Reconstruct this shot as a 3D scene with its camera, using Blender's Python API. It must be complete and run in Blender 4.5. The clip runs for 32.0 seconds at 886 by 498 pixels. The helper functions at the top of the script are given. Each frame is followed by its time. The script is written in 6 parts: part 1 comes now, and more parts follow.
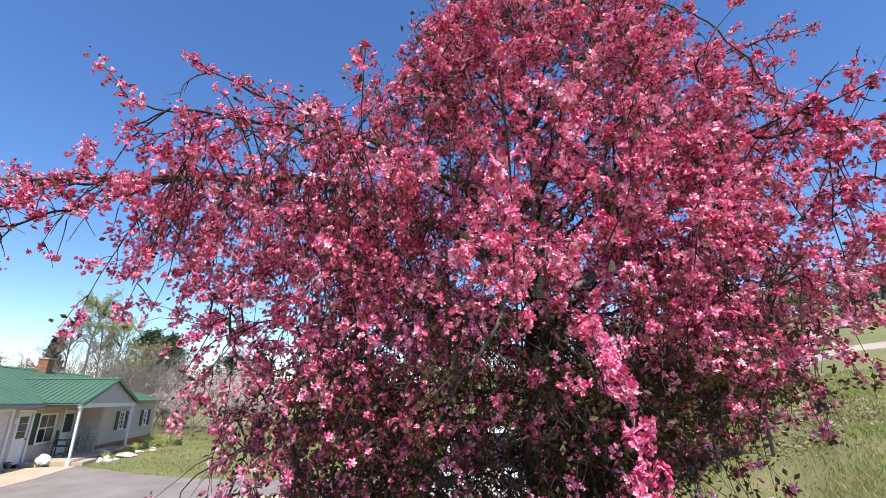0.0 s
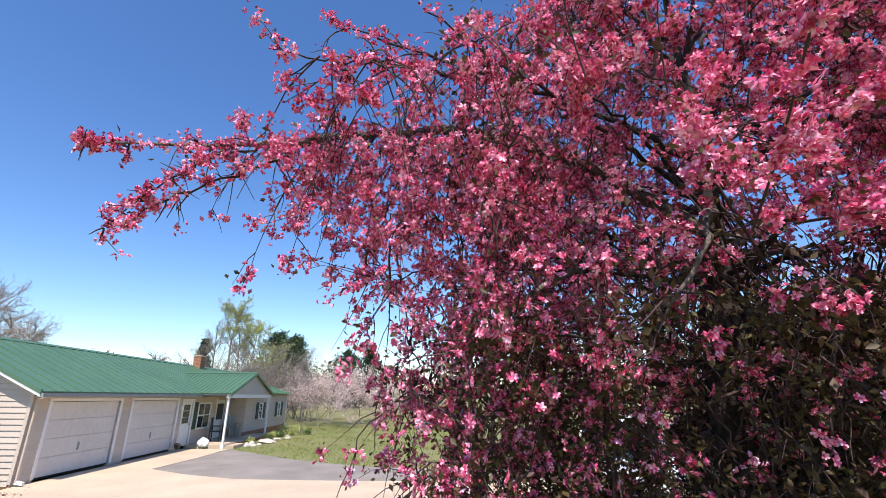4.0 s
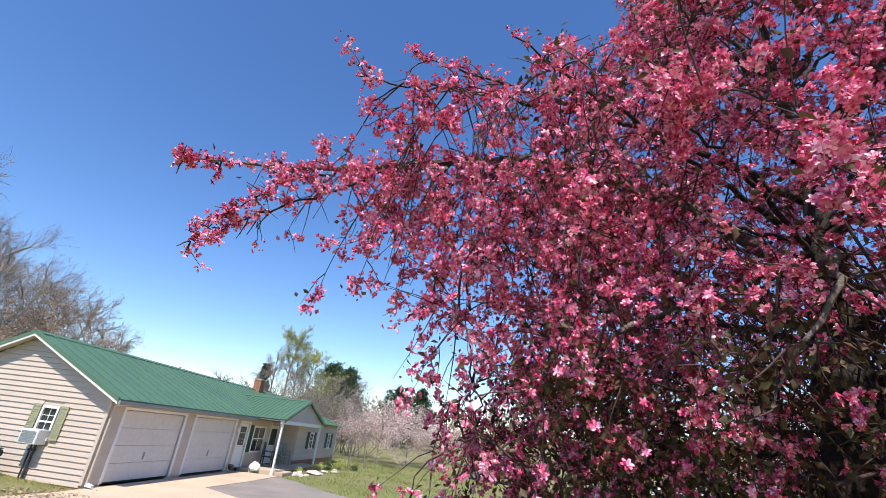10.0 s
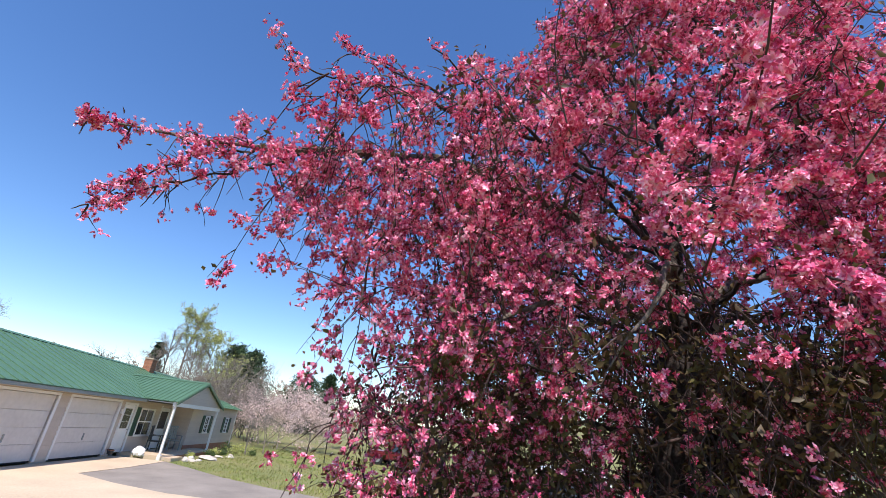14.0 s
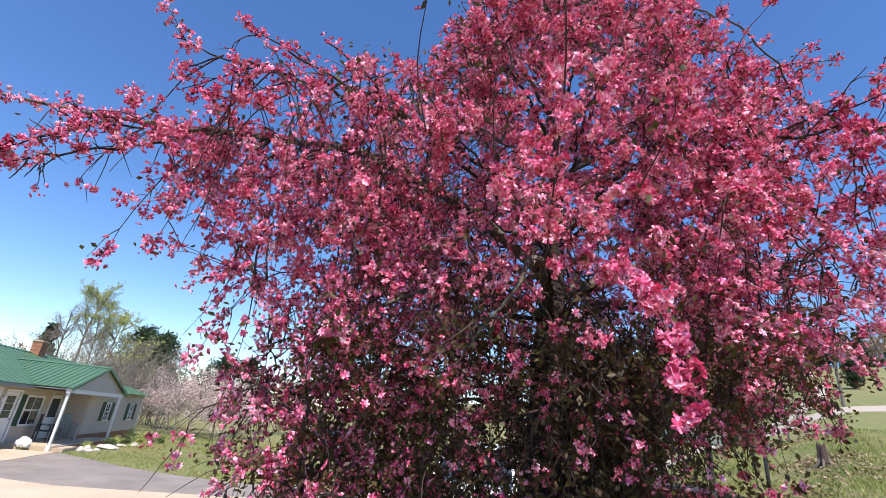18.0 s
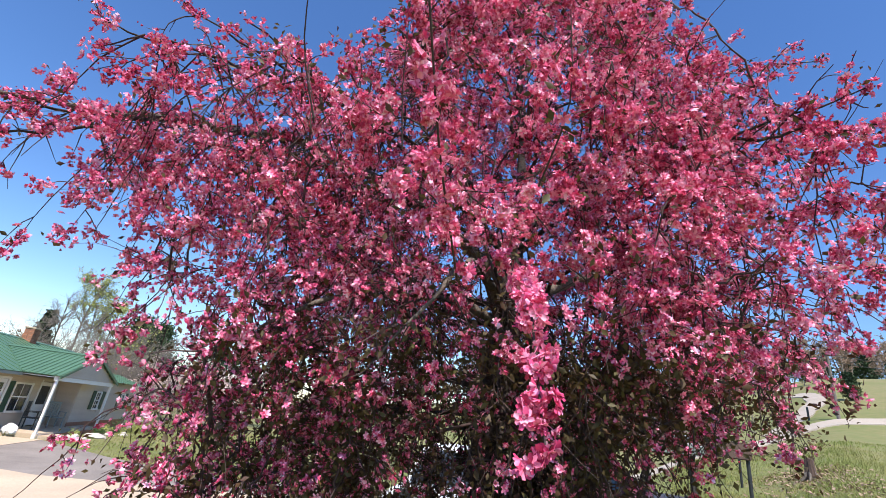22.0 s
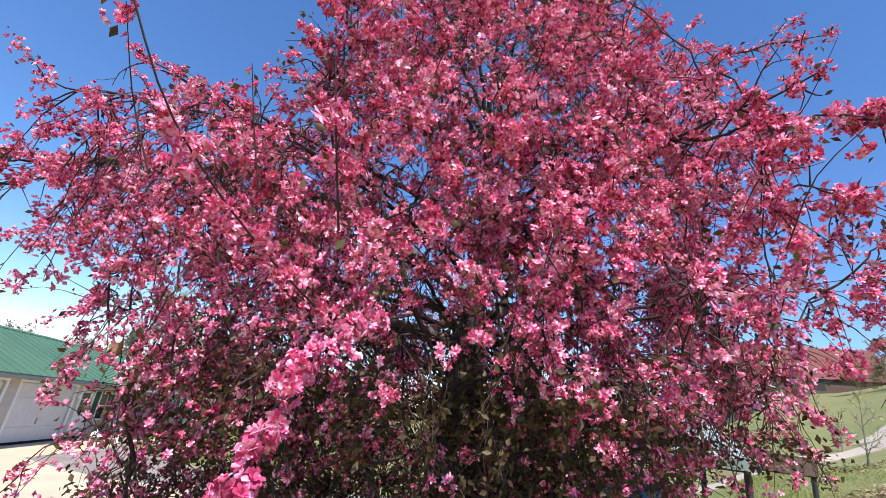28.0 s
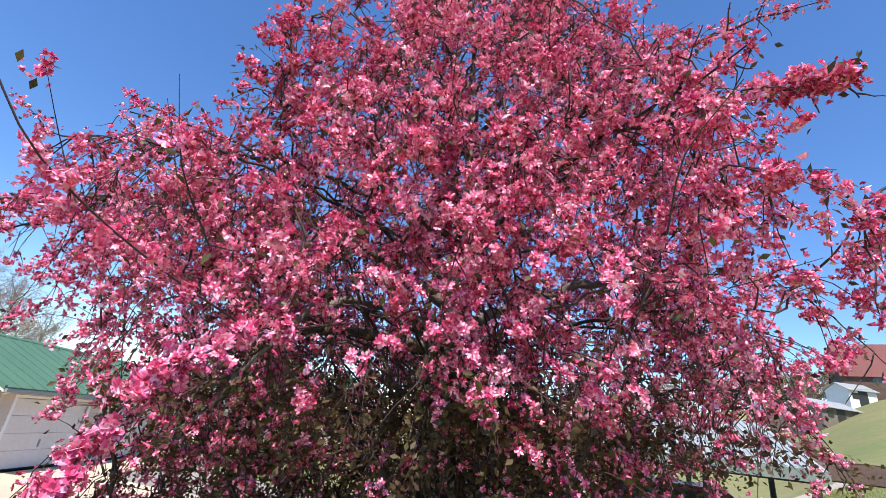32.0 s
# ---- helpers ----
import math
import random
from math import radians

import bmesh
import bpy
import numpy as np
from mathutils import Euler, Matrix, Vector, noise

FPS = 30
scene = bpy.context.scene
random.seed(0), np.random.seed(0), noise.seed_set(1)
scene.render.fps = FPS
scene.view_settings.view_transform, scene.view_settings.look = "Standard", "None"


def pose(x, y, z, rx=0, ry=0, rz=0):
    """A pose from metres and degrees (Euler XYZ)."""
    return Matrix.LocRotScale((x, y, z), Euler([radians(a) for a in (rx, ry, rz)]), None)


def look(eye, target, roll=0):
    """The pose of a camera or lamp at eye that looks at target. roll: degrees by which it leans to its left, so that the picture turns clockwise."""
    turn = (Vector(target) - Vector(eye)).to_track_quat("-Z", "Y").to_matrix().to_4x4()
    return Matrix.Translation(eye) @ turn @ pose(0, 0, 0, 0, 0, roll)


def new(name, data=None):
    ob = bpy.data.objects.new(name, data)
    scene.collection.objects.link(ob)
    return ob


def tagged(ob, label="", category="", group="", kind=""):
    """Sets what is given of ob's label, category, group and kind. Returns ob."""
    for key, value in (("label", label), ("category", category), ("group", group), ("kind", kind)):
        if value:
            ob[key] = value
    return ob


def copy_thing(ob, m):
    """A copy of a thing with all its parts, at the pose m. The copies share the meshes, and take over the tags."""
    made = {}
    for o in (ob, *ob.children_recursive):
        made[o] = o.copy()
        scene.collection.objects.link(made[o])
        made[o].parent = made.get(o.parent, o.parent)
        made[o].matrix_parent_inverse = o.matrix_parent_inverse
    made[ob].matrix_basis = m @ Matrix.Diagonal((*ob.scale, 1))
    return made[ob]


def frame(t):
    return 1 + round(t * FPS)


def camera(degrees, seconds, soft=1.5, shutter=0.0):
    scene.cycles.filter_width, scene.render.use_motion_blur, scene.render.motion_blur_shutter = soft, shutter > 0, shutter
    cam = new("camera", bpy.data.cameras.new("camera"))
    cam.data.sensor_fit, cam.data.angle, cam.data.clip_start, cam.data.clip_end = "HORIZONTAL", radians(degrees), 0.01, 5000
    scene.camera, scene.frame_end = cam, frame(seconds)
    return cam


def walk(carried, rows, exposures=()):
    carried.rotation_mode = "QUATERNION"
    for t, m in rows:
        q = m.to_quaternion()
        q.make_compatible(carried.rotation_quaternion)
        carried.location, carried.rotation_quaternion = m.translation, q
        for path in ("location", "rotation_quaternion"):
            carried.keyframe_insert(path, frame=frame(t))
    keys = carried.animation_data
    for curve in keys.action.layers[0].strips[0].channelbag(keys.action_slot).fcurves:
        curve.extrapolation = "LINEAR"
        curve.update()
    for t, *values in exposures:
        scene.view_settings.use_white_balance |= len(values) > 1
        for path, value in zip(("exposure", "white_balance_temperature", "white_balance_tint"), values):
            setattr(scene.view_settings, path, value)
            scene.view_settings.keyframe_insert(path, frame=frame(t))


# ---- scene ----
cam = camera(90.0, 32.0, soft=0.75)
PATH = [
    (0, (-12.384, -12.484, 2.988), (-10.506, -12.799, 3.599), 0.02),
    (0.5, (-12.329, -12.453, 2.947), (-10.451, -12.771, 3.558), 0.41),
    (1, (-12.272, -12.380, 2.888), (-10.390, -12.680, 3.495), 1.04),
    (1.5, (-12.213, -12.269, 2.824), (-10.323, -12.501, 3.435), 2.21),
    (2, (-12.152, -12.211, 2.785), (-10.252, -12.371, 3.388), 2.44),
    (2.5, (-12.113, -12.201, 2.774), (-10.200, -12.305, 3.351), 1.45),
    (4.5, (-12.005, -12.105, 2.732), (-10.127, -11.891, 3.384), 1.04),
    (5, (-11.968, -12.038, 2.743), (-10.127, -11.698, 3.445), 2.09),
    (5.5, (-11.952, -11.976, 2.752), (-10.147, -11.520, 3.484), 2.97),
    (6, (-11.961, -11.922, 2.749), (-10.177, -11.412, 3.493), 3.56),
    (6.5, (-11.973, -11.905, 2.745), (-10.199, -11.378, 3.502), 3.93),
    (7, (-11.972, -11.918, 2.745), (-10.199, -11.394, 3.510), 4.08),
    (7.5, (-11.967, -11.954, 2.754), (-10.196, -11.437, 3.527), 4.27),
    (8, (-11.946, -11.971, 2.750), (-10.175, -11.464, 3.528), 4.69),
    (8.5, (-11.928, -11.996, 2.747), (-10.151, -11.515, 3.527), 5.20),
    (9, (-11.908, -12.036, 2.737), (-10.122, -11.590, 3.518), 5.73),
    (9.5, (-11.917, -12.067, 2.720), (-10.118, -11.657, 3.492), 6.08),
    (10, (-11.922, -12.073, 2.703), (-10.114, -11.699, 3.470), 6.67),
    (10.5, (-11.936, -12.071, 2.698), (-10.117, -11.736, 3.460), 6.96),
    (11, (-11.951, -12.073, 2.697), (-10.124, -11.781, 3.456), 7.03),
    (11.5, (-11.970, -12.083, 2.696), (-10.135, -11.841, 3.453), 6.91),
    (12, (-11.983, -12.107, 2.695), (-10.142, -11.902, 3.449), 7.04),
    (12.5, (-11.998, -12.108, 2.682), (-10.155, -11.953, 3.442), 7.38),
    (13, (-12.031, -12.128, 2.668), (-10.185, -12.015, 3.431), 7.50),
    (13.5, (-12.074, -12.151, 2.653), (-10.227, -12.083, 3.415), 7.33),
    (14, (-12.108, -12.165, 2.635), (-10.259, -12.145, 3.395), 7.10),
    (14.5, (-12.150, -12.176, 2.620), (-10.299, -12.203, 3.376), 6.76),
    (16.5, (-12.352, -12.231, 2.581), (-10.504, -12.440, 3.315), 5.31),
    (17, (-12.329, -12.285, 2.600), (-10.484, -12.532, 3.333), 5.29),
    (17.5, (-12.310, -12.343, 2.618), (-10.467, -12.615, 3.347), 5.44),
    (18, (-12.295, -12.394, 2.631), (-10.453, -12.681, 3.355), 5.63),
    (18.5, (-12.277, -12.454, 2.639), (-10.434, -12.747, 3.360), 5.76),
    (19, (-12.269, -12.525, 2.654), (-10.426, -12.818, 3.374), 6.03),
    (19.5, (-12.259, -12.582, 2.661), (-10.414, -12.872, 3.377), 6.28),
    (20, (-12.248, -12.647, 2.678), (-10.403, -12.937, 3.391), 6.48),
    (20.5, (-12.232, -12.691, 2.685), (-10.387, -12.984, 3.399), 6.58),
    (21, (-12.205, -12.717, 2.690), (-10.361, -13.011, 3.406), 6.80),
    (21.5, (-12.202, -12.734, 2.707), (-10.358, -13.025, 3.424), 7.04),
    (22, (-12.219, -12.786, 2.742), (-10.372, -13.063, 3.457), 7.40),
    (22.5, (-12.209, -12.823, 2.770), (-10.356, -13.084, 3.477), 7.64),
    (23, (-12.212, -12.870, 2.792), (-10.357, -13.117, 3.496), 7.85),
    (23.5, (-12.200, -12.916, 2.809), (-10.343, -13.148, 3.514), 7.85),
    (24, (-12.173, -12.930, 2.816), (-10.313, -13.146, 3.520), 7.96),
    (24.5, (-12.174, -12.954, 2.824), (-10.310, -13.135, 3.527), 8.05),
    (25, (-12.187, -13.032, 2.830), (-10.321, -13.186, 3.531), 8.01),
    (25.5, (-12.197, -13.102, 2.837), (-10.333, -13.251, 3.546), 7.77),
    (27.5, (-12.245, -13.362, 2.946), (-10.372, -13.415, 3.646), 7.26),
    (28, (-12.273, -13.471, 2.970), (-10.399, -13.497, 3.667), 7.32),
    (28.5, (-12.303, -13.572, 2.992), (-10.425, -13.567, 3.680), 7.47),
    (29, (-12.258, -13.629, 2.983), (-10.380, -13.607, 3.670), 7.54),
    (29.5, (-12.235, -13.676, 2.985), (-10.360, -13.625, 3.679), 7.21),
    (30, (-12.259, -13.785, 2.985), (-10.385, -13.709, 3.681), 6.90),
    (30.5, (-12.308, -13.862, 2.986), (-10.435, -13.768, 3.682), 6.81),
    (31, (-12.331, -13.922, 2.995), (-10.464, -13.802, 3.702), 6.62),
    (31.5, (-12.296, -13.953, 2.995), (-10.437, -13.792, 3.715), 6.36),
    (32, (-12.287, -14.007, 2.998), (-10.433, -13.798, 3.718), 6.25),
]
walk(cam, [(t, look(eye, target, roll)) for t, eye, target, roll in PATH], exposures=[(0.0, 0.48, 6500, 14), (9.0, 0.42, 6500, 14), (14.0, 0.44, 6500, 14), (20.0, 0.5, 6500, 14), (28.0, 0.6, 6500, 12), (32.0, 0.66, 6500, 12)])

# ---- light ----
SUN_AZ, SUN_EL = radians(184), radians(59)
TO_SUN = Vector((math.cos(SUN_AZ) * math.cos(SUN_EL), math.sin(SUN_AZ) * math.cos(SUN_EL), math.sin(SUN_EL)))
world = bpy.data.worlds.new("sky")
scene.world = world
world.use_nodes = True
wn = world.node_tree.nodes
sky = wn.new("ShaderNodeTexSky")
sky.sky_type, sky.sun_disc = "NISHITA", False
sky.sun_elevation, sky.sun_rotation = SUN_EL, math.pi / 2 - SUN_AZ
sky.air_density, sky.dust_density, sky.ozone_density = 1.2, 0.0, 4.6
sky.altitude = 1300
wn["Background"].inputs["Strength"].default_value = 0.15
tone = wn.new("ShaderNodeHueSaturation")
tone.inputs["Hue"].default_value, tone.inputs["Saturation"].default_value = 0.505, 1.16
world.node_tree.links.new(sky.outputs["Color"], tone.inputs["Color"])
world.node_tree.links.new(tone.outputs["Color"], wn["Background"].inputs["Color"])
sun = new("sun", bpy.data.lights.new("sun", "SUN"))
sun.data.energy, sun.data.angle, sun.data.color = 5.0, radians(0.53), (1.0, 0.935, 0.84)
sun.matrix_world = look(TO_SUN * 60, (0, 0, 0))



# ---- materials ----
def surface(name, color, rough=0.7, metal=0.0, dark=0.75, grain=40.0, stain=1.5, amount=0.5, bump=0.1, islands=0.0, objects=0.0, through_light=0.0, spec=0.4):
    """A painted or natural surface: grain and stains at two scales, bump, and a tint that varies by piece."""
    m = bpy.data.materials.new(name)
    m.use_nodes = True
    n, link = m.node_tree.nodes, m.node_tree.links.new
    b = n["Principled BSDF"]
    b.inputs["Roughness"].default_value, b.inputs["Metallic"].default_value = rough, metal
    b.inputs["Specular IOR Level"].default_value = spec
    geo = n.new("ShaderNodeNewGeometry")
    fine, wide = n.new("ShaderNodeTexNoise"), n.new("ShaderNodeTexNoise")
    fine.inputs["Scale"].default_value, fine.inputs["Detail"].default_value = grain, 5
    wide.inputs["Scale"].default_value, wide.inputs["Detail"].default_value = stain, 4
    for tex in (fine, wide):
        link(geo.outputs["Position"], tex.inputs["Vector"])
    both = n.new("ShaderNodeMath")
    both.operation = "ADD"
    link(fine.outputs["Fac"], both.inputs[0]), link(wide.outputs["Fac"], both.inputs[1])
    ramp = n.new("ShaderNodeMapRange")
    ramp.inputs["From Min"].default_value, ramp.inputs["From Max"].default_value = 0.65, 1.35
    ramp.inputs["To Min"].default_value, ramp.inputs["To Max"].default_value = 0.0, 1.0
    link(both.outputs[0], ramp.inputs["Value"])
    mix = n.new("ShaderNodeMix")
    mix.data_type = "RGBA"
    second = dark if isinstance(dark, tuple) else tuple(c * dark for c in color)
    mix.inputs[6].default_value, mix.inputs[7].default_value = (*second, 1), (*color, 1)
    link(ramp.outputs[0], mix.inputs["Factor"])
    out = mix.outputs[2]
    for strength, source in ((islands, geo.outputs["Random Per Island"]), (objects, n.new("ShaderNodeObjectInfo").outputs["Random"])):
        if strength:
            level = n.new("ShaderNodeMapRange")
            level.inputs["To Min"].default_value, level.inputs["To Max"].default_value = 1 - strength, 1 + strength
            link(source, level.inputs["Value"])
            hue = n.new("ShaderNodeHueSaturation")
            link(level.outputs[0], hue.inputs["Value"]), link(out, hue.inputs["Color"])
            out = hue.outputs["Color"]
    link(out, b.inputs["Base Color"])
    if bump:
        bmp = n.new("ShaderNodeBump")
        bmp.inputs["Strength"].default_value, bmp.inputs["Distance"].default_value = bump, 0.02
        link(fine.outputs["Fac"], bmp.inputs["Height"]), link(bmp.outputs[0], b.inputs["Normal"])
    if through_light:
        tr, add = n.new("ShaderNodeBsdfTranslucent"), n.new("ShaderNodeMixShader")
        add.inputs[0].default_value = through_light
        link(out, tr.inputs["Color"])
        link(b.outputs[0], add.inputs[1]), link(tr.outputs[0], add.inputs[2])
        link(add.outputs[0], n["Material Output"].inputs["Surface"])
    return m


def glass_pane():
    m = bpy.data.materials.new("window_glass")
    m.use_nodes = True
    b = m.node_tree.nodes["Principled BSDF"]
    b.inputs["Base Color"].default_value, b.inputs["Roughness"].default_value = (0.03, 0.035, 0.04, 1), 0.06
    b.inputs["Specular IOR Level"].default_value = 0.7
    return m


SIDING = surface("vinyl_siding", (0.58, 0.49, 0.405), 0.55, dark=0.82, grain=25, stain=0.8, bump=0.05, objects=0.04)
TRIM = surface("white_trim", (0.78, 0.77, 0.75), 0.5, dark=0.88, grain=30, stain=2, bump=0.03)
ROOF = surface("green_metal_roof", (0.09, 0.185, 0.105), 0.38, dark=0.8, grain=14, stain=0.7, bump=0.03, objects=0.05, spec=0.5)
SHUTTER_TAN = surface("khaki_shutter", (0.36, 0.36, 0.22), 0.6, bump=0.05)
SHUTTER_GREEN = surface("green_shutter", (0.02, 0.07, 0.045), 0.5, bump=0.05)
GARAGE = surface("garage_door_paint", (0.66, 0.62, 0.58), 0.5, dark=0.85, grain=8, stain=1.0, bump=0.03)
GLASS = glass_pane()
BRICK = surface("red_brick", (0.44, 0.20, 0.115), 0.9, dark=0.6, grain=60, stain=3, bump=0.4, objects=0.18)
MORTAR = surface("mortar", (0.42, 0.39, 0.35), 0.95, bump=0.3)
CONCRETE = surface("concrete", (0.60, 0.47, 0.335), 0.9, dark=0.7, grain=25, stain=0.7, bump=0.2, objects=0.03)
ASPHALT = surface("worn_asphalt", (0.31, 0.27, 0.235), 0.95, dark=0.58, grain=45, stain=1.1, bump=0.3)
GRAVEL = surface("gravel_road", (0.46, 0.40, 0.33), 0.95, dark=0.75, grain=20, stain=0.6, bump=0.3)
GROUND = surface("lawn_soil", (0.125, 0.165, 0.042), 0.95, dark=(0.24, 0.20, 0.095), grain=2.2, stain=0.16, bump=0.6)
GRASS = surface("grass_blade", (0.215, 0.295, 0.06), 0.7, dark=(0.33, 0.29, 0.12), grain=1.2, stain=0.4, bump=0, islands=0.3, through_light=0.25)
# one bark in two tones: crown shade and sunlight are put into the colour
BARK_SHADED = surface("shade_darkened_bark", (0.05, 0.037, 0.033), 0.9, dark=0.5, grain=60, stain=6, bump=0.6)
BARK_SUNLIT = surface("sun_paled_limb_bark", (0.19, 0.155, 0.13), 0.9, dark=0.5, grain=70, stain=7, bump=0.6)
TWIG = surface("twig_bark", (0.075, 0.045, 0.042), 0.85, dark=0.6, grain=50, stain=5, bump=0)
def petal_skin(name, tones, through_light):
    """Petals that run from deep rose to pale pink, piece by piece, with a fainter drift over the crown."""
    m = bpy.data.materials.new(name)
    m.use_nodes = True
    n, link = m.node_tree.nodes, m.node_tree.links.new
    b = n["Principled BSDF"]
    b.inputs["Roughness"].default_value, b.inputs["Specular IOR Level"].default_value = 0.6, 0.2
    geo, drift, mixed, ramp = n.new("ShaderNodeNewGeometry"), n.new("ShaderNodeTexNoise"), n.new("ShaderNodeMath"), n.new("ShaderNodeValToRGB")
    drift.inputs["Scale"].default_value = 5.0
    link(geo.outputs["Position"], drift.inputs["Vector"])
    mixed.operation, mixed.inputs[1].default_value = "MULTIPLY_ADD", 0.62
    shift = n.new("ShaderNodeMapRange")
    shift.inputs["From Min"].default_value, shift.inputs["From Max"].default_value = 0.3, 0.7
    shift.inputs["To Max"].default_value = 0.41
    link(drift.outputs["Fac"], shift.inputs["Value"])
    link(geo.outputs["Random Per Island"], mixed.inputs[0]), link(shift.outputs[0], mixed.inputs[2])
    ramp.color_ramp.elements[0].color, ramp.color_ramp.elements[1].color = (*tones[0], 1), (*tones[-1], 1)
    for i, tone in enumerate(tones[1:-1]):
        ramp.color_ramp.elements.new((i + 1) / (len(tones) - 1)).color = (*tone, 1)
    link(mixed.outputs[0], ramp.inputs["Fac"]), link(ramp.outputs["Color"], b.inputs["Base Color"])
    tr, add = n.new("ShaderNodeBsdfTranslucent"), n.new("ShaderNodeMixShader")
    add.inputs[0].default_value = through_light
    link(ramp.outputs["Color"], tr.inputs["Color"])
    link(b.outputs[0], add.inputs[1]), link(tr.outputs[0], add.inputs[2])
    link(add.outputs[0], n["Material Output"].inputs["Surface"])
    return m


BLOSSOM = petal_skin("pink_blossom", ((0.22, 0.008, 0.040), (0.74, 0.086, 0.225), (0.965, 0.375, 0.55), (1.0, 0.80, 0.89)), 0.11)
BUD = petal_skin("rose_bud", ((0.26, 0.012, 0.04), (0.42, 0.03, 0.07), (0.62, 0.08, 0.15)), 0.15)
LEAF = surface("bronze_leaf", (0.10, 0.095, 0.028), 0.55, dark=(0.075, 0.022, 0.018), grain=12, stain=2, bump=0, islands=0.3, through_light=0.3)
WOODS_BARK = surface("woodland_bark", (0.33, 0.275, 0.225), 0.9, dark=0.6, grain=20, stain=0.4, bump=0.3)
OLIVE_LEAF = surface("olive_leaves", (0.17, 0.16, 0.05), 0.7, dark=0.6, grain=2, stain=0.5, bump=0, islands=0.3)
GARDEN_LEAF = surface("garden_leaves", (0.09, 0.15, 0.04), 0.6, dark=0.6, grain=4, stain=1, bump=0, islands=0.3, through_light=0.2)
WOOD_DARK = surface("dark_timber", (0.055, 0.05, 0.045), 0.85, dark=0.6, grain=30, stain=4, bump=0.4)
WOOD_BROWN = surface("brown_boards", (0.13, 0.085, 0.065), 0.85, dark=0.65, grain=20, stain=2, bump=0.4)
GREY_GREEN = surface("grey_green_trim", (0.20, 0.24, 0.21), 0.6, dark=0.8, grain=12, stain=1.5, bump=0.1)
STONE_WHITE = surface("white_stone", (0.72, 0.70, 0.67), 0.85, dark=0.75, grain=20, stain=4, bump=0.3)
GREY_BARK = surface("grey_bark", (0.27, 0.235, 0.20), 0.9, dark=0.6, grain=20, stain=2, bump=0.3)
BROWN_LEAF = surface("dry_leaves", (0.42, 0.30, 0.215), 0.8, dark=0.6, grain=2, stain=0.5, bump=0, islands=0.3)
SPRING_LEAF = surface("spring_leaves", (0.48, 0.52, 0.16), 0.6, dark=0.75, grain=2, stain=0.5, bump=0, islands=0.25, through_light=0.3)
CONIFER = surface("conifer_needles", (0.035, 0.075, 0.028), 0.8, dark=0.5, grain=3, stain=0.6, bump=0, islands=0.35)
WHITE_BLOOM = surface("pale_bloom", (0.74, 0.57, 0.53), 0.7, dark=0.7, grain=3, stain=0.6, bump=0, islands=0.2)
WOOD_GREY = surface("weathered_wood", (0.22, 0.19, 0.16), 0.9, dark=0.6, grain=30, stain=4, bump=0.4)
DARK_METAL = surface("dark_metal", (0.05, 0.055, 0.055), 0.5, metal=0.3, bump=0.05)
GREY_METAL = surface("grey_metal", (0.30, 0.33, 0.32), 0.5, metal=0.2, dark=0.7, bump=0.05)
TIN_ROOF = surface("pale_tin_roof", (0.37, 0.395, 0.385), 0.45, metal=0.2, dark=0.85, grain=10, stain=0.5, bump=0.05, objects=0.05)
WHITE_PAINT = surface("white_car_paint", (0.72, 0.72, 0.72), 0.25, dark=0.95, bump=0)
RED_PAINT = surface("maroon_paint", (0.16, 0.02, 0.025), 0.3, dark=0.8, bump=0)
RUBBER = surface("tyre_rubber", (0.02, 0.02, 0.02), 0.85, bump=0.1)
BLUE_PLASTIC = surface("blue_plastic", (0.03, 0.16, 0.42), 0.5, bump=0)
STONE = surface("pale_stone", (0.58, 0.53, 0.47), 0.9, dark=0.7, grain=20, stain=3, bump=0.4, objects=0.12)
RUST_ROOF = surface("rust_red_roof", (0.17, 0.055, 0.048), 0.75, dark=0.75, grain=6, stain=0.4, bump=0.1, objects=0.06)


# ---- building helpers ----
def mesh_of(name, verts, faces, material):
    me = bpy.data.meshes.new(name)
    me.from_pydata([tuple(v) for v in verts], [], [tuple(f) for f in faces])
    me.materials.append(material)
    me.update()
    return me


def bulk(name, verts, faces, material, smooth=False):
    """A mesh from arrays of vertices (n, 3) and faces (m, 3 or 4)."""
    me = bpy.data.meshes.new(name)
    verts, faces = np.asarray(verts, np.float32), np.asarray(faces, np.int32)
    me.vertices.add(len(verts))
    me.vertices.foreach_set("co", verts.ravel())
    k = faces.shape[1]
    me.loops.add(faces.size)
    me.loops.foreach_set("vertex_index", faces.ravel())
    me.polygons.add(len(faces))
    me.polygons.foreach_set("loop_start", np.arange(0, faces.size, k, dtype=np.int32))
    me.polygons.foreach_set("loop_total", np.full(len(faces), k, np.int32))
    if smooth:
        me.polygons.foreach_set("use_smooth", np.ones(len(faces), bool))
    me.update(calc_edges=True)
    me.materials.append(material)
    return me


def child(name, mesh, parent, label="", kind=""):
    ob = new(name, mesh)
    ob.parent = parent
    return tagged(ob, label=label, kind=kind)


def part(name, bm, material, parent, label=""):
    me = bpy.data.meshes.new(name)
    bm.to_mesh(me)
    bm.free()
    me.materials.append(material)
    return child(name, me, parent, label)


def thing(name, label, category, m=None, group="", kind=""):
    ob = new(name)
    ob.empty_display_size = 0.1
    if m is not None:
        ob.matrix_basis = m
    return tagged(ob, label, category, group, kind)


BOX_F = [(0, 1, 3, 2), (4, 6, 7, 5), (0, 4, 5, 1), (2, 3, 7, 6), (0, 2, 6, 4), (1, 5, 7, 3)]


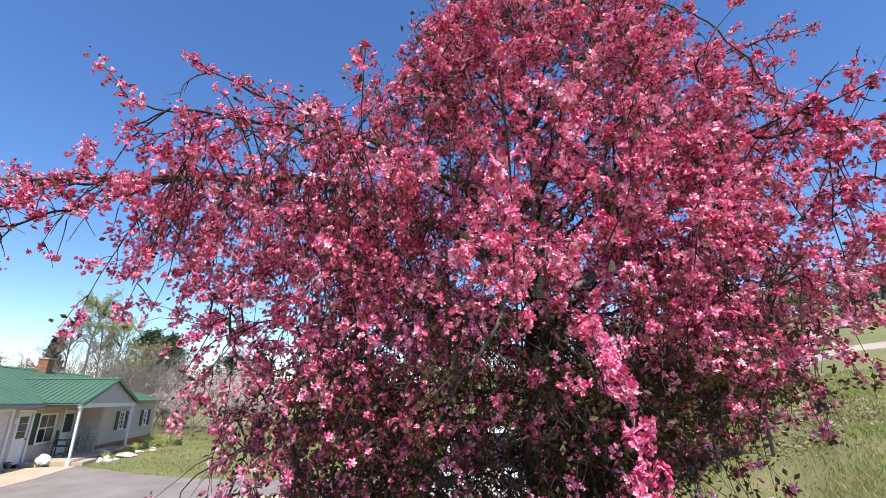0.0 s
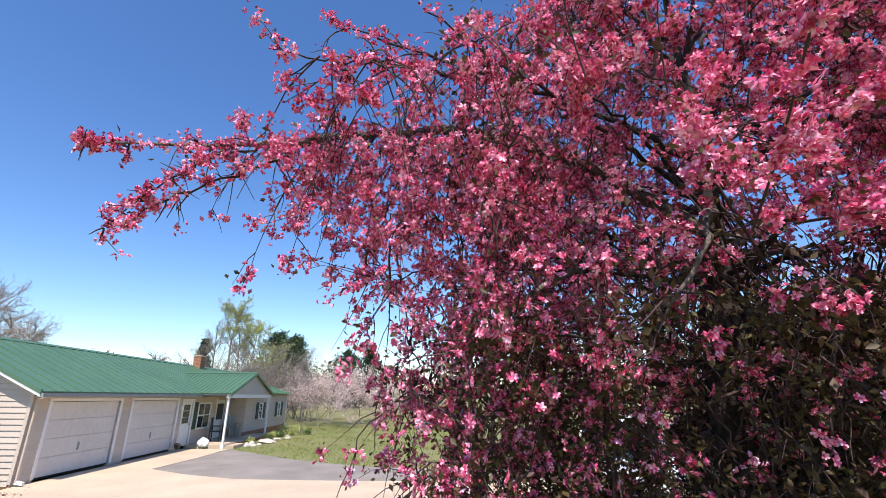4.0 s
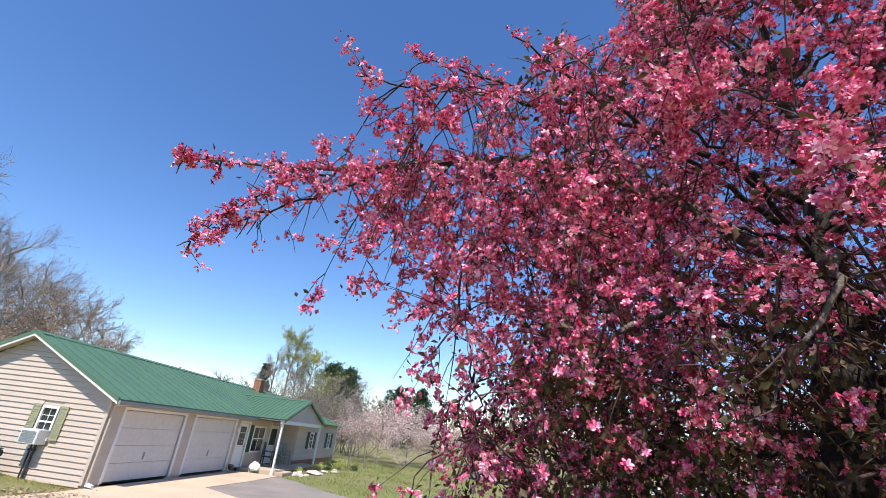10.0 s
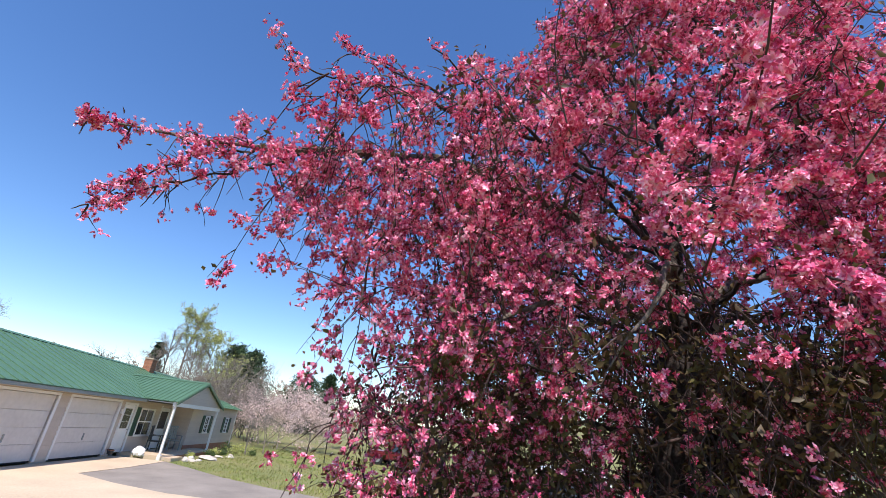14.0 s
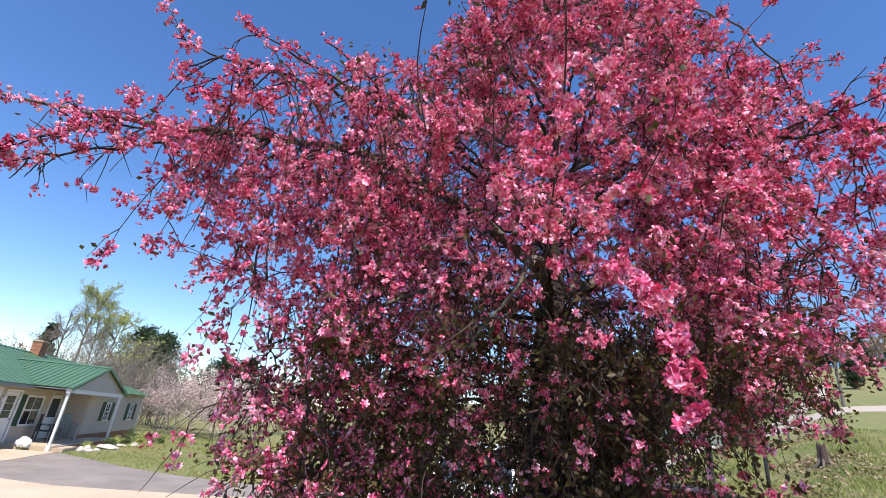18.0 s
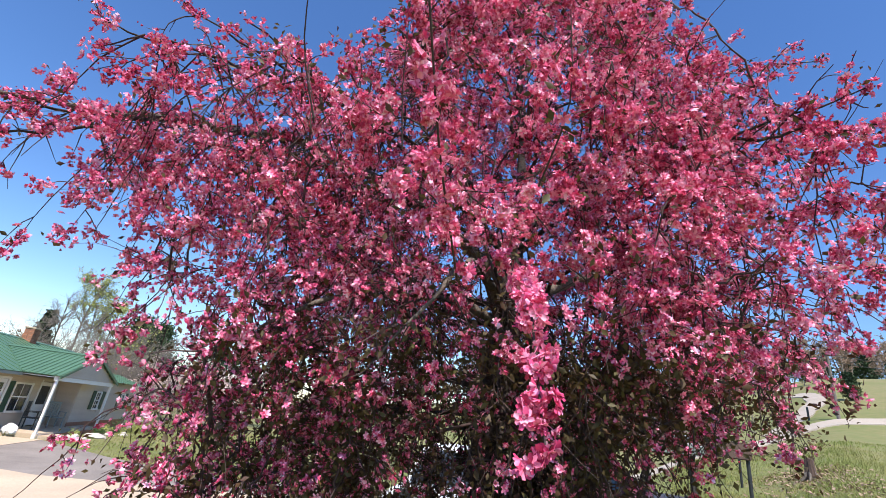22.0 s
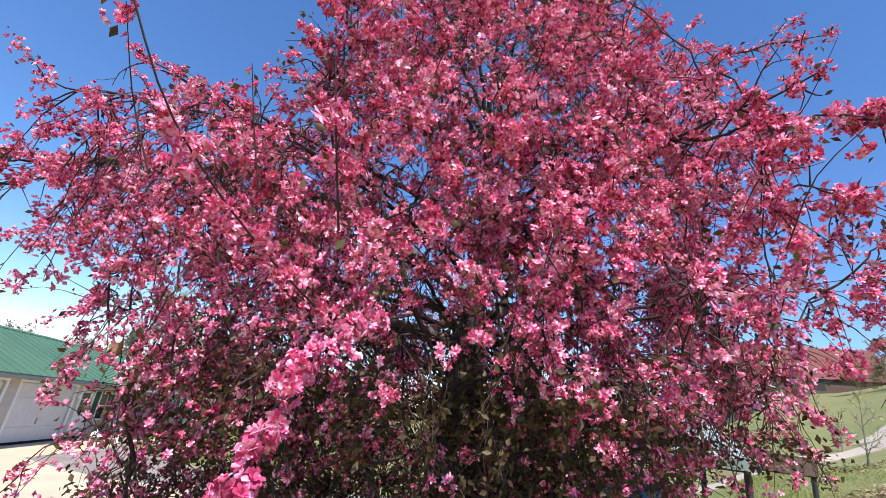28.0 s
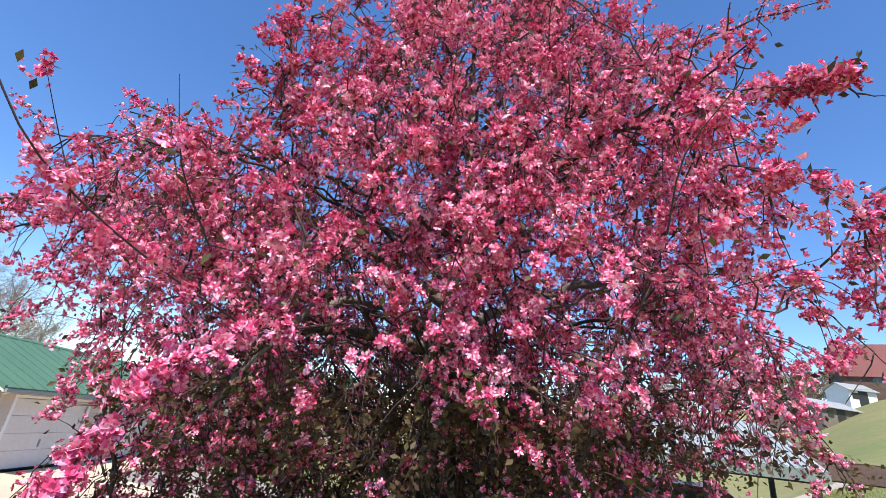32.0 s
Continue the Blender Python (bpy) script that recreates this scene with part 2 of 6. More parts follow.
def box_bm(x0, x1, y0, y1, z0, z1, bevel=0.0):
    bm = bmesh.new()
    vs = [bm.verts.new((x, y, z)) for x in (x0, x1) for y in (y0, y1) for z in (z0, z1)]
    for f in BOX_F:
        bm.faces.new([vs[i] for i in f])
    bmesh.ops.recalc_face_normals(bm, faces=bm.faces)
    if bevel:
        bmesh.ops.bevel(bm, geom=bm.edges[:], offset=bevel, segments=2, affect="EDGES")
    return bm


def prism_bm(outline, axis_vec, close=True):
    """A flat outline (list of 3D points) pushed along axis_vec."""
    bm = bmesh.new()
    a = [bm.verts.new(p) for p in outline]
    b = [bm.verts.new(Vector(p) + Vector(axis_vec)) for p in outline]
    bm.faces.new(a), bm.faces.new(b[::-1])
    n = len(a)
    for i in range(n):
        bm.faces.new((a[i], b[i], b[(i + 1) % n], a[(i + 1) % n]))
    bmesh.ops.recalc_face_normals(bm, faces=bm.faces)
    return bm


def rod_bm(p, q, r0, r1, sides=10):
    p, q = Vector(p), Vector(q)
    m = (q - p).to_track_quat("Z", "Y").to_matrix().to_4x4()
    bm = bmesh.new()
    bmesh.ops.create_cone(bm, cap_ends=True, segments=sides, radius1=r0, radius2=r1, depth=(q - p).length, matrix=Matrix.Translation((p + q) / 2) @ m)
    return bm


# ---- ground ----
HUB = (-12.35, -12.8)
DIST = [0, 7, 14, 25, 35, 45, 75, 200, 900]
RISE = {
    -75: [1.15, 1.9, 3.1, 4.8, 6.5, 9, 14, 30, 45], -51: [1.15, 1.7, 2.65, 4.25, 6.25, 8.2, 13.5, 30, 45],
    -42: [1.15, 1.15, 2.0, 3.25, 4.7, 6.3, 11, 26, 40], -30: [1.15, 0.85, 0.95, 1.5, 2.0, 3, 6, 18, 30],
    -18: [1.15, 0.85, 0.75, 0.7, 0.9, 1.3, 3.5, 12, 20], 3: [1.15, 0.8, 0.35, 0.2, 0.2, 0.3, 0.5, 2, 8],
    45: [1.15, 0.65, 0.2, 0.18, 0.18, 0.2, 0.5, 2, 8], 60: [1.15, 0.9, 0.4, 0.75, 1.4, 1.8, 2.4, 4, 8],
    100: [1.15, 1.2, 1, 1, 1, 1, 1, 3, 8], 250: [1.15, 1.3, 1.5, 2, 2, 2, 2, 4, 8],
}
RISE[285] = RISE[-75]
AZ_KEYS = list(RISE)
RISE_ROWS = np.array([RISE[a] for a in AZ_KEYS], float)


def height(x, y):
    x, y = np.asarray(x, float), np.asarray(y, float)
    dx, dy = x - HUB[0], y - HUB[1]
    d = np.hypot(dx, dy)
    az = np.degrees(np.arctan2(dy, dx))
    az = np.where(az < -75, az + 360, az)
    rows = np.stack([np.interp(d, DIST, r) for r in RISE_ROWS], 0)
    k = np.clip(np.searchsorted(AZ_KEYS, az, side="right") - 1, 0, len(AZ_KEYS) - 2)
    lo, hi = np.array(AZ_KEYS, float)[k], np.array(AZ_KEYS, float)[k + 1]
    f = np.clip((az - lo) / (hi - lo), 0, 1)
    f = f * f * (3 - 2 * f)
    take = np.indices(k.shape)
    return rows[(k, *take)] * (1 - f) + rows[(k + 1, *take)] * f


def h1(x, y):
    return float(height(np.array([x]), np.array([y]))[0])


rings = np.concatenate([np.linspace(0, 30, 76), np.geomspace(31, 900, 60)])
spokes = np.radians(np.arange(0, 360, 1.5))
gx, gy = HUB[0] + np.outer(rings, np.cos(spokes)), HUB[1] + np.outer(rings, np.sin(spokes))
gz = height(gx, gy) + 0.02 * np.sin(gx * 1.7) * np.cos(gy * 1.3) * (rings[:, None] > 20)
gi = np.arange(gx.size).reshape(gx.shape)
gf = np.stack([gi[:-1], gi[1:], np.roll(gi, -1, 1)[1:], np.roll(gi, -1, 1)[:-1]], -1).reshape(-1, 4)
ground = new("ground", bulk("ground", np.stack([gx, gy, gz], -1).reshape(-1, 3), gf, GROUND, True))
tagged(ground, "sloping spring lawn, green with dry patches", "ground", kind="structure")


def inside(px, py, poly):
    hit = np.zeros(px.shape, bool)
    for (x0, y0), (x1, y1) in zip(poly, poly[1:] + poly[:1]):
        hit ^= ((y0 > py) != (y1 > py)) & (px < (x1 - x0) * (py - y0) / (y1 - y0 + 1e-12) + x0)
    return hit


def patch(name, poly, lift, material, label, category, step=0.5):
    """A paved sheet with a rim, cut to a plan outline and laid on the ground's slope."""
    bm = bmesh.new()
    ring = []
    for (x0, y0), (x1, y1) in zip(poly, poly[1:] + poly[:1]):
        n = max(1, int(math.hypot(x1 - x0, y1 - y0) / step))
        ring += [(x0 + (x1 - x0) * i / n, y0 + (y1 - y0) * i / n) for i in range(n)]
    face = bm.faces.new([bm.verts.new((x, y, 0)) for x, y in ring])
    xs, ys = [p[0] for p in ring], [p[1] for p in ring]
    for lo, hi, no in ((min(xs), max(xs), (1, 0, 0)), (min(ys), max(ys), (0, 1, 0))):
        for c in np.arange(lo + step, hi, step):
            bmesh.ops.bisect_plane(bm, geom=bm.verts[:] + bm.edges[:] + bm.faces[:], plane_co=(c * no[0], c * no[1], 0), plane_no=no)
    co = np.array([v.co[:] for v in bm.verts])
    for v, z in zip(bm.verts, height(co[:, 0], co[:, 1])):
        v.co.z = z + lift
    bmesh.ops.recalc_face_normals(bm, faces=bm.faces)
    if sum(f.normal.z for f in bm.faces) < 0:
        bmesh.ops.reverse_faces(bm, faces=bm.faces)
    rim = bmesh.ops.extrude_edge_only(bm, edges=[e for e in bm.edges if e.is_boundary])
    for v in (g for g in rim["geom"] if isinstance(g, bmesh.types.BMVert)):
        v.co.z -= lift + 0.05
    me = bpy.data.meshes.new(name)
    bm.to_mesh(me)
    bm.free()
    me.materials.append(material)
    return tagged(new(name, me), label, category, kind="structure")


DRIVE = [(-0.6, -0.3), (0.35, -0.17), (8.2, 0.4), (8.45, -1.7), (5.6, -1.95), (3.2, -1.9), (2.3, -3.6), (1.6, -5.5), (1.3, -8.5), (0.8, -14), (0.3, -16.4), (-3.6, -16.4), (-6.2, -14.2), (-7, -9), (-8.5, -3), (-3.5, -0.6)]
TARMAC = [(3.2, -1.9), (5.6, -1.95), (8.45, -1.7), (7.4, -3.2), (5.8, -5.2), (4.6, -7.2), (3.7, -9.2), (3.4, -14), (3.6, -19), (0.6, -19), (0.3, -16.4), (0.8, -14), (1.3, -8.5), (1.6, -5.5), (2.3, -3.6)]
patch("driveway", DRIVE, 0.05, CONCRETE, "pale sunlit concrete driveway in front of the garage", "driveway")
patch("road", TARMAC, 0.036, ASPHALT, "grey worn asphalt lane beside the lawn", "road")

# ---- house ----
TAPER = 0.006


def settle_z(bm):
    """The house leans down a little along its length."""
    for v in bm.verts:
        v.co.z *= 1 - TAPER * max(0.0, v.co.x)
    return bm


def hpart(name, bm, material, parent, label=""):
    return part(name, settle_z(bm), material, parent, label)


def hbox(name, x0, x1, y0, y1, z0, z1, material, parent, label="", bevel=0.0):
    return hpart(name, box_bm(x0, x1, y0, y1, z0, z1, bevel), material, parent, label)


HOUSE_AT = Matrix.Translation((0.30, -0.10, 0.30)) @ Matrix.Rotation(0.058, 4, "Z") @ Matrix.Diagonal((1.012, 0.85, 0.966, 1))
house = thing("house", "single-storey house with beige vinyl siding and green metal roof", "house", HOUSE_AT)
COURSE = 0.158


def siding(wall, origin, u, n, z_top, span, openings):
    """Lapped boards on a wall: origin and the directions along and out of it, and openings as (u0, u1, z0, z1)."""
    o, u, n = Vector(origin), Vector(u), Vector(n)
    k, z = 0, 0.0
    while z < z_top - 0.02:
        z1 = min(z + COURSE, z_top)
        a, b = span(z + COURSE * 0.5)
        cuts = sorted((p, q) for p, q, lo, hi in openings if lo < z1 - 0.02 and hi > z + 0.02)
        runs, at = [], a
        for p, q in cuts:
            if p > at + 0.02:
                runs.append((at, min(p, b)))
            at = max(at, q)
        if b > at + 0.02:
            runs.append((at, b))
        for p, q in runs:
            bm = bmesh.new()
            pts = []
            for s in (p, q):
                for out, zz in ((0.002, z), (0.04, z), (0.012, z1 - 0.008), (0.002, z1 - 0.008)):
                    pts.append(bm.verts.new(o + u * s + n * out + Vector((0, 0, zz))))
            for i in range(4):
                bm.faces.new((pts[i], pts[(i + 1) % 4], pts[4 + (i + 1) % 4], pts[4 + i]))
            bm.faces.new(pts[:4]), bm.faces.new(pts[:3:-1])
            bmesh.ops.recalc_face_normals(bm, faces=bm.faces)
            hpart("siding_board", bm, SIDING, wall)
        z += COURSE
        k += 1


W, RIDGE_Y, EAVE, PEAK, LONG = 7.6, 3.8, 2.42, 4.1, 18.4
BASE = -0.5

# main walls
wall_gable = hpart("wall", prism_bm([(0, 0, BASE), (0, W, BASE), (0, W, EAVE), (0, RIDGE_Y, PEAK), (0, 0, EAVE)], (0.14, 0, 0)), SIDING, house)
GW = [(1.78, 2.62, 1.02, 2.05), (5.08, 5.87, 1.02, 2.05)]


def gable_span(z):
    if z <= EAVE:
        return 0.09, W - 0.09
    f = (z - EAVE) / (PEAK - EAVE)
    return RIDGE_Y * f + 0.02, W - (W - RIDGE_Y) * f - 0.02


siding(wall_gable, (0, 0, -0.06), (0, 1, 0), (-1, 0, 0), PEAK - 0.1, lambda z: gable_span(z - 0.06), [(a, b, lo + 0.06, hi + 0.06) for a, b, lo, hi in GW])
hbox("foundation", -0.02, 0.1, 0.0, W, BASE, -0.06, BRICK, house, "red brick foundation")
for y0, y1 in ((-0.02, 0.09), (W - 0.09, W + 0.02)):
    hbox("corner_trim", -0.045, 0.05, y0, y1, 0.0, EAVE + 0.02, SIDING, house)

D1, D2, PD = (0.62, 3.5), (4.18, 7.05), (7.5, 8.3)
FW = (8.75, 9.95, 0.75, 1.98)
FD = (10.55, 11.45)


def wall_run(x0, x1, y, z0, z1):
    return hbox("wall", x0, x1, y, y + 0.14, z0, z1, SIDING, house)


wall_run(0.14, D1[0], 0, BASE, EAVE), wall_run(D1[1], D2[0], 0, BASE, EAVE), wall_run(D2[1], PD[0], 0, BASE, EAVE)
wall_run(D1[0], D1[1], 0, 2.13, EAVE), wall_run(D2[0], D2[1], 0, 2.13, EAVE), wall_run(PD[0], PD[1], 0, 2.08, EAVE)
wall_run(PD[1], FW[0], 0, BASE, EAVE), wall_run(FW[1], FD[0], 0, BASE, EAVE), wall_run(FW[0], FW[1], 0, BASE, FW[2]), wall_run(FW[0], FW[1], 0, FW[3], EAVE)
wall_run(FD[0], FD[1], 0, 2.1, EAVE), wall_run(FD[1], LONG, 0, BASE, EAVE)
wall_back = hbox("wall", 0.14, LONG, W - 0.14, W, BASE, EAVE, SIDING, house)
wall_end = hpart("wall", prism_bm([(LONG - 0.14, 0.14, BASE), (LONG - 0.14, W - 0.14, BASE), (LONG - 0.14, W - 0.14, EAVE), (LONG - 0.14, RIDGE_Y, PEAK), (LONG - 0.14, 0.14, EAVE)], (0.14, 0, 0)), SIDING, house)
front_boards = hbox("wall", 3.7, 3.9, 0.05, 0.1, 0, 0.2, SIDING, house)
siding(front_boards, (0, 0, 0.02), (1, 0, 0), (0, -1, 0), EAVE - 0.05, lambda z: (0.06, 11.9),
       [(D1[0] - 0.1, D1[1] + 0.1, -1, 2.22), (D2[0] - 0.1, D2[1] + 0.1, -1, 2.22), (PD[0] - 0.1, PD[1] + 0.1, -1, 2.18), (FW[0] - 0.08, FW[1] + 0.08, FW[2] - 0.1, FW[3] + 0.08), (FD[0] - 0.08, FD[1] + 0.08, -1, 2.2)])

# wing that steps forward beside the porch
WX, WY = 11.95, -1.0
wing = hbox("wall", WX, LONG, WY, WY + 0.12, BASE, EAVE + 0.1, SIDING, house)
wing_side = hbox("wall", WX, WX + 0.12, WY + 0.12, -0.03, BASE, EAVE + 0.1, SIDING, house)
hbox("wall", LONG - 0.12, LONG, WY + 0.12, 0.0, BASE, EAVE + 0.1, SIDING, house)
WWIN = [(13.7, 14.3, 0.95, 1.9), (16.7, 17.25, 0.95, 1.9)]
siding(wing, (0, WY, 0.3), (1, 0, 0), (0, -1, 0), EAVE - 0.22, lambda z: (WX + 0.02, LONG - 0.06), [(a - 0.05, b + 0.05, lo - 0.35, hi - 0.25) for a, b, lo, hi in WWIN])
siding(wing_side, (WX, 0, 0.3), (0, -1, 0), (-1, 0, 0), EAVE - 0.22, lambda z: (0.02, 0.98), [])
hbox("foundation", WX - 0.02, LONG, WY - 0.03, WY, BASE, 0.3, BRICK, house, "red brick foundation")
hbox("corner_trim", LONG - 0.06, LONG + 0.03, WY - 0.05, WY + 0.05, 0.0, EAVE + 0.08, TRIM, house)


# windows and doors
def window(x0, x1, z0, z1, at, facing, shutter=None, sides="lr", cols=2, rows=4):
    """A sash window in a wall that faces -x or -y: frame, panes behind bars, sill and shutters."""
    win = thing("window", "", "")
    win.parent = house

    def slab(name, u0, u1, lo, hi, d0, d1, mat, label="", parent=win):
        if facing == "x":
            return hbox(name, at - d1, at - d0, u0, u1, lo, hi, mat, parent, label)
        return hbox(name, u0, u1, at - d1, at - d0, lo, hi, mat, parent, label)

    t = 0.075
    slab("frame", x0, x0 + t, z0, z1, 0.0, 0.06, TRIM), slab("frame", x1 - t, x1, z0, z1, 0.0, 0.06, TRIM)
    slab("frame", x0 + t, x1 - t, z1 - t, z1, 0.0, 0.06, TRIM)
    slab("sill", x0 - 0.03, x1 + 0.03, z0 - 0.05, z0 + 0.03, 0.0, 0.09, TRIM)
    mid = (z0 + z1) / 2
    slab("meeting_rail", x0 + t, x1 - t, mid - 0.025, mid + 0.025, 0.012, 0.045, TRIM)
    wv, hv = (x1 - x0 - 2 * t) / cols, (z1 - z0 - t - 0.03) / rows
    for i in range(cols):
        for j in range(rows):
            slab("pane", x0 + t + i * wv, x0 + t + (i + 1) * wv - 0.002, z0 + 0.03 + j * hv, z0 + 0.03 + (j + 1) * hv - 0.002, -0.01, 0.008, GLASS)
    for i in range(1, cols):
        slab("glazing_bar", x0 + t + i * wv - 0.01, x0 + t + i * wv + 0.01, z0 + 0.03, mid - 0.026, 0.009, 0.028, TRIM)
        slab("glazing_bar", x0 + t + i * wv - 0.01, x0 + t + i * wv + 0.01, mid + 0.026, z1 - t, 0.009, 0.028, TRIM)
    for j in range(1, rows):
        if abs(z0 + 0.03 + j * hv - mid) > 0.06:
            slab("glazing_bar", x0 + t, x1 - t, z0 + 0.03 + j * hv - 0.01, z0 + 0.03 + j * hv + 0.01, 0.009, 0.026, TRIM)
    if shutter:
        for side in sides:
            a = x0 - 0.36 if side == "l" else x1 + 0.05
            sh = slab("shutter", a, a + 0.31, z0 - 0.02, z1 + 0.02, 0.03, 0.05, shutter)
            for lo, hi in ((z0 - 0.02, z0 + 0.05), (mid - 0.03, mid + 0.03), (z1 - 0.05, z1 + 0.02)):
                slab("shutter_rail", a, a + 0.31, lo, hi, 0.051, 0.062, shutter, "", sh)
            for e0 in (a, a + 0.27):
                slab("shutter_stile", e0, e0 + 0.04, z0 + 0.05, z1 - 0.05, 0.051, 0.062, shutter, "", sh)
            for j in range(12):
                lv = z0 + 0.07 + j * (z1 - z0 - 0.16) / 12
                slab("louvre", a + 0.04, a + 0.27, lv, lv + 0.03, 0.05, 0.058, shutter, "", sh)
    return win


for a, b, lo, hi in GW:
    window(a + 0.08, b - 0.08, lo + 0.05, hi - 0.05, -0.02, "x", SHUTTER_TAN)
window(*FW, 0.0, "y", SHUTTER_GREEN, "l", 2, 2)
for a, b, lo, hi in WWIN:
    window(a, b, lo, hi, WY - 0.01, "y", SHUTTER_GREEN, "lr", 2, 4)

for x0, x1 in (D1, D2):
    door = thing("garage_door", "", "")
    door.parent = house
    for j in range(4):
        z0 = 0.02 + j * 0.525
        hbox("door_panel", x0, x1, 0.055, 0.1, z0, z0 + 0.518, GARAGE, door, "", 0.006)
    hbox("weather_seal", x0, x1, 0.06, 0.09, -0.03, 0.02, RUBBER, door)
    hbox("pull_handle", (x0 + x1) / 2 - 0.03, (x0 + x1) / 2 + 0.03, 0.03, 0.054, 0.62, 0.86, GREY_METAL, door)
    for a, b in ((x0 - 0.1, x0), (x1, x1 + 0.1)):
        hbox("casing", a, b, -0.045, 0.05, 0.0, 2.22, TRIM, door)
    hbox("casing", x0, x1, -0.045, 0.05, 2.13, 2.22, TRIM, door)
side_door = thing("entry_door", "", "")
side_door.parent = house
hbox("door_leaf", PD[0], PD[1], 0.03, 0.08, 0.05, 2.06, TRIM, side_door, "", 0.005)
for i in range(3):
    for j in range(3):
        x0, z0 = PD[0] + 0.15 + i * 0.17, 1.05 + j * 0.29
        hbox("pane", x0, x0 + 0.15, 0.018, 0.029, z0, z0 + 0.27, GLASS, side_door)
for i in range(2):
    hbox("raised_panel", PD[0] + 0.13 + i * 0.29, PD[0] + 0.38 + i * 0.29, 0.018, 0.029, 0.2, 0.9, TRIM, side_door, "", 0.004)
for a, b in ((PD[0] - 0.09, PD[0]), (PD[1], PD[1] + 0.09)):
    hbox("casing", a, b, -0.045, 0.05, 0.0, 2.16, TRIM, side_door)
hbox("casing", PD[0], PD[1], -0.045, 0.05, 2.07, 2.16, TRIM, side_door)
hpart("door_knob", rod_bm((PD[1] - 0.08, 0.03, 1.0), (PD[1] - 0.08, -0.02, 1.0), 0.03, 0.03), GREY_METAL, side_door)
front_door = thing("front_door", "", "")
front_door.parent = house
hbox("door_leaf", FD[0], FD[1], 0.03, 0.08, 0.1, 2.08, TRIM, front_door, "", 0.005)
hbox("pane", FD[0] + 0.12, FD[1] - 0.12, 0.018, 0.029, 1.05, 1.9, GLASS, front_door)
for a, b in ((FD[0] - 0.09, FD[0]), (FD[1], FD[1] + 0.09)):
    hbox("casing", a, b, -0.045, 0.05, 0.0, 2.18, TRIM, front_door)


# roofs
def roof_strip(name, a, b, c, d, rib, parent, thick=0.035):
    """One metal sheet with a raised seam: corners a, b along the lower edge, c, d along the upper (c over b)."""
    a, b, c, d = (Vector(p) for p in (a, b, c, d))
    n = (b - a).cross(d - a).normalized()
    if n.z < 0:
        n = -n
    bm = bmesh.new()
    for quad, lift0, lift1 in (((a, b, c, d), -thick, 0.0), ((a, a + (b - a).normalized() * rib, d + (b - a).normalized() * rib, d), 0.001, 0.03)):
        lo = [bm.verts.new(p + n * lift0) for p in quad]
        hi = [bm.verts.new(p + n * lift1) for p in quad]
        bm.faces.new(hi), bm.faces.new(lo[::-1])
        for i in range(4):
            bm.faces.new((lo[i], lo[(i + 1) % 4], hi[(i + 1) % 4], hi[i]))
    bmesh.ops.recalc_face_normals(bm, faces=bm.faces)
    return hpart(name, bm, ROOF, parent)


roof = thing("roof", "", "")
roof.parent = house
X0, X1, YF, YB = -0.32, LONG + 0.3, -0.5, W + 0.5
SLOPE = (PEAK + 0.07 - EAVE) / (RIDGE_Y - YF)
step = 0.46
n_sheets = int((X1 - X0) / step)
PX0, PXM, PX1, PY = 8.05, 10.7, 13.35, -1.95
PEAKP = 3.55
PS = (PEAKP - EAVE) / (PXM - PX0)
y_meet = YF + (PEAKP - EAVE) / SLOPE
for i in range(n_sheets):
    a, b = X0 + i * (X1 - X0) / n_sheets, X0 + (i + 1) * (X1 - X0) / n_sheets
    roof_strip("roof_sheet", (a, YF, EAVE), (b, YF, EAVE), (b, RIDGE_Y, PEAK + 0.07), (a, RIDGE_Y, PEAK + 0.07), 0.025, roof)
    roof_strip("roof_sheet", (a, YB, EAVE), (b, YB, EAVE), (b, RIDGE_Y, PEAK + 0.07), (a, RIDGE_Y, PEAK + 0.07), 0.025, roof)
hpart("ridge_cap", prism_bm([(X0, RIDGE_Y - 0.18, PEAK + 0.03), (X0, RIDGE_Y, PEAK + 0.115), (X0, RIDGE_Y + 0.18, PEAK + 0.03), (X0, RIDGE_Y, PEAK + 0.075)], (X1 - X0, 0, 0)), ROOF, roof)
for y0, y1, e in ((YF, RIDGE_Y, EAVE), (YB, RIDGE_Y, EAVE)):
    lo, hi = (X0 - 0.02, y0, e - 0.15), (X0 - 0.02, y1, PEAK - 0.08)
    hpart("rake_board", prism_bm([lo, hi, (hi[0], hi[1], hi[2] + 0.08), (lo[0], lo[1], lo[2] + 0.08)], (0.04, 0, 0)), TRIM, roof, "white rake board")
    lo, hi = (X0 - 0.035, y0 - 0.02, e - 0.07), (X0 - 0.035, y1, PEAK)
    hpart("rake_trim", prism_bm([lo, hi, (hi[0], hi[1], hi[2] + 0.12), (lo[0], lo[1], lo[2] + 0.12)], (0.07, 0, 0)), ROOF, roof)
    hpart("gable_soffit", prism_bm([(X0 + 0.02, y0, e - 0.06), (X0 + 0.02, y1, PEAK), (X0 + 0.02, y1, PEAK - 0.03), (X0 + 0.02, y0, e - 0.09)], (0.26, 0, 0)), SIDING, roof)
for y, s in ((YF, 1), (YB, -1)):
    hbox("gutter", X0, PX0 if s > 0 else X1, y - 0.1 * s if s > 0 else y, y if s > 0 else y + 0.1, EAVE - 0.15, EAVE - 0.04, TRIM if s < 0 else GREY_METAL, roof)
    hbox("soffit", X0 + 0.3, X1 - 0.3, min(y, y + 0.5 * s), max(y, y + 0.5 * s), EAVE - 0.16, EAVE - 0.14, SIDING, roof)

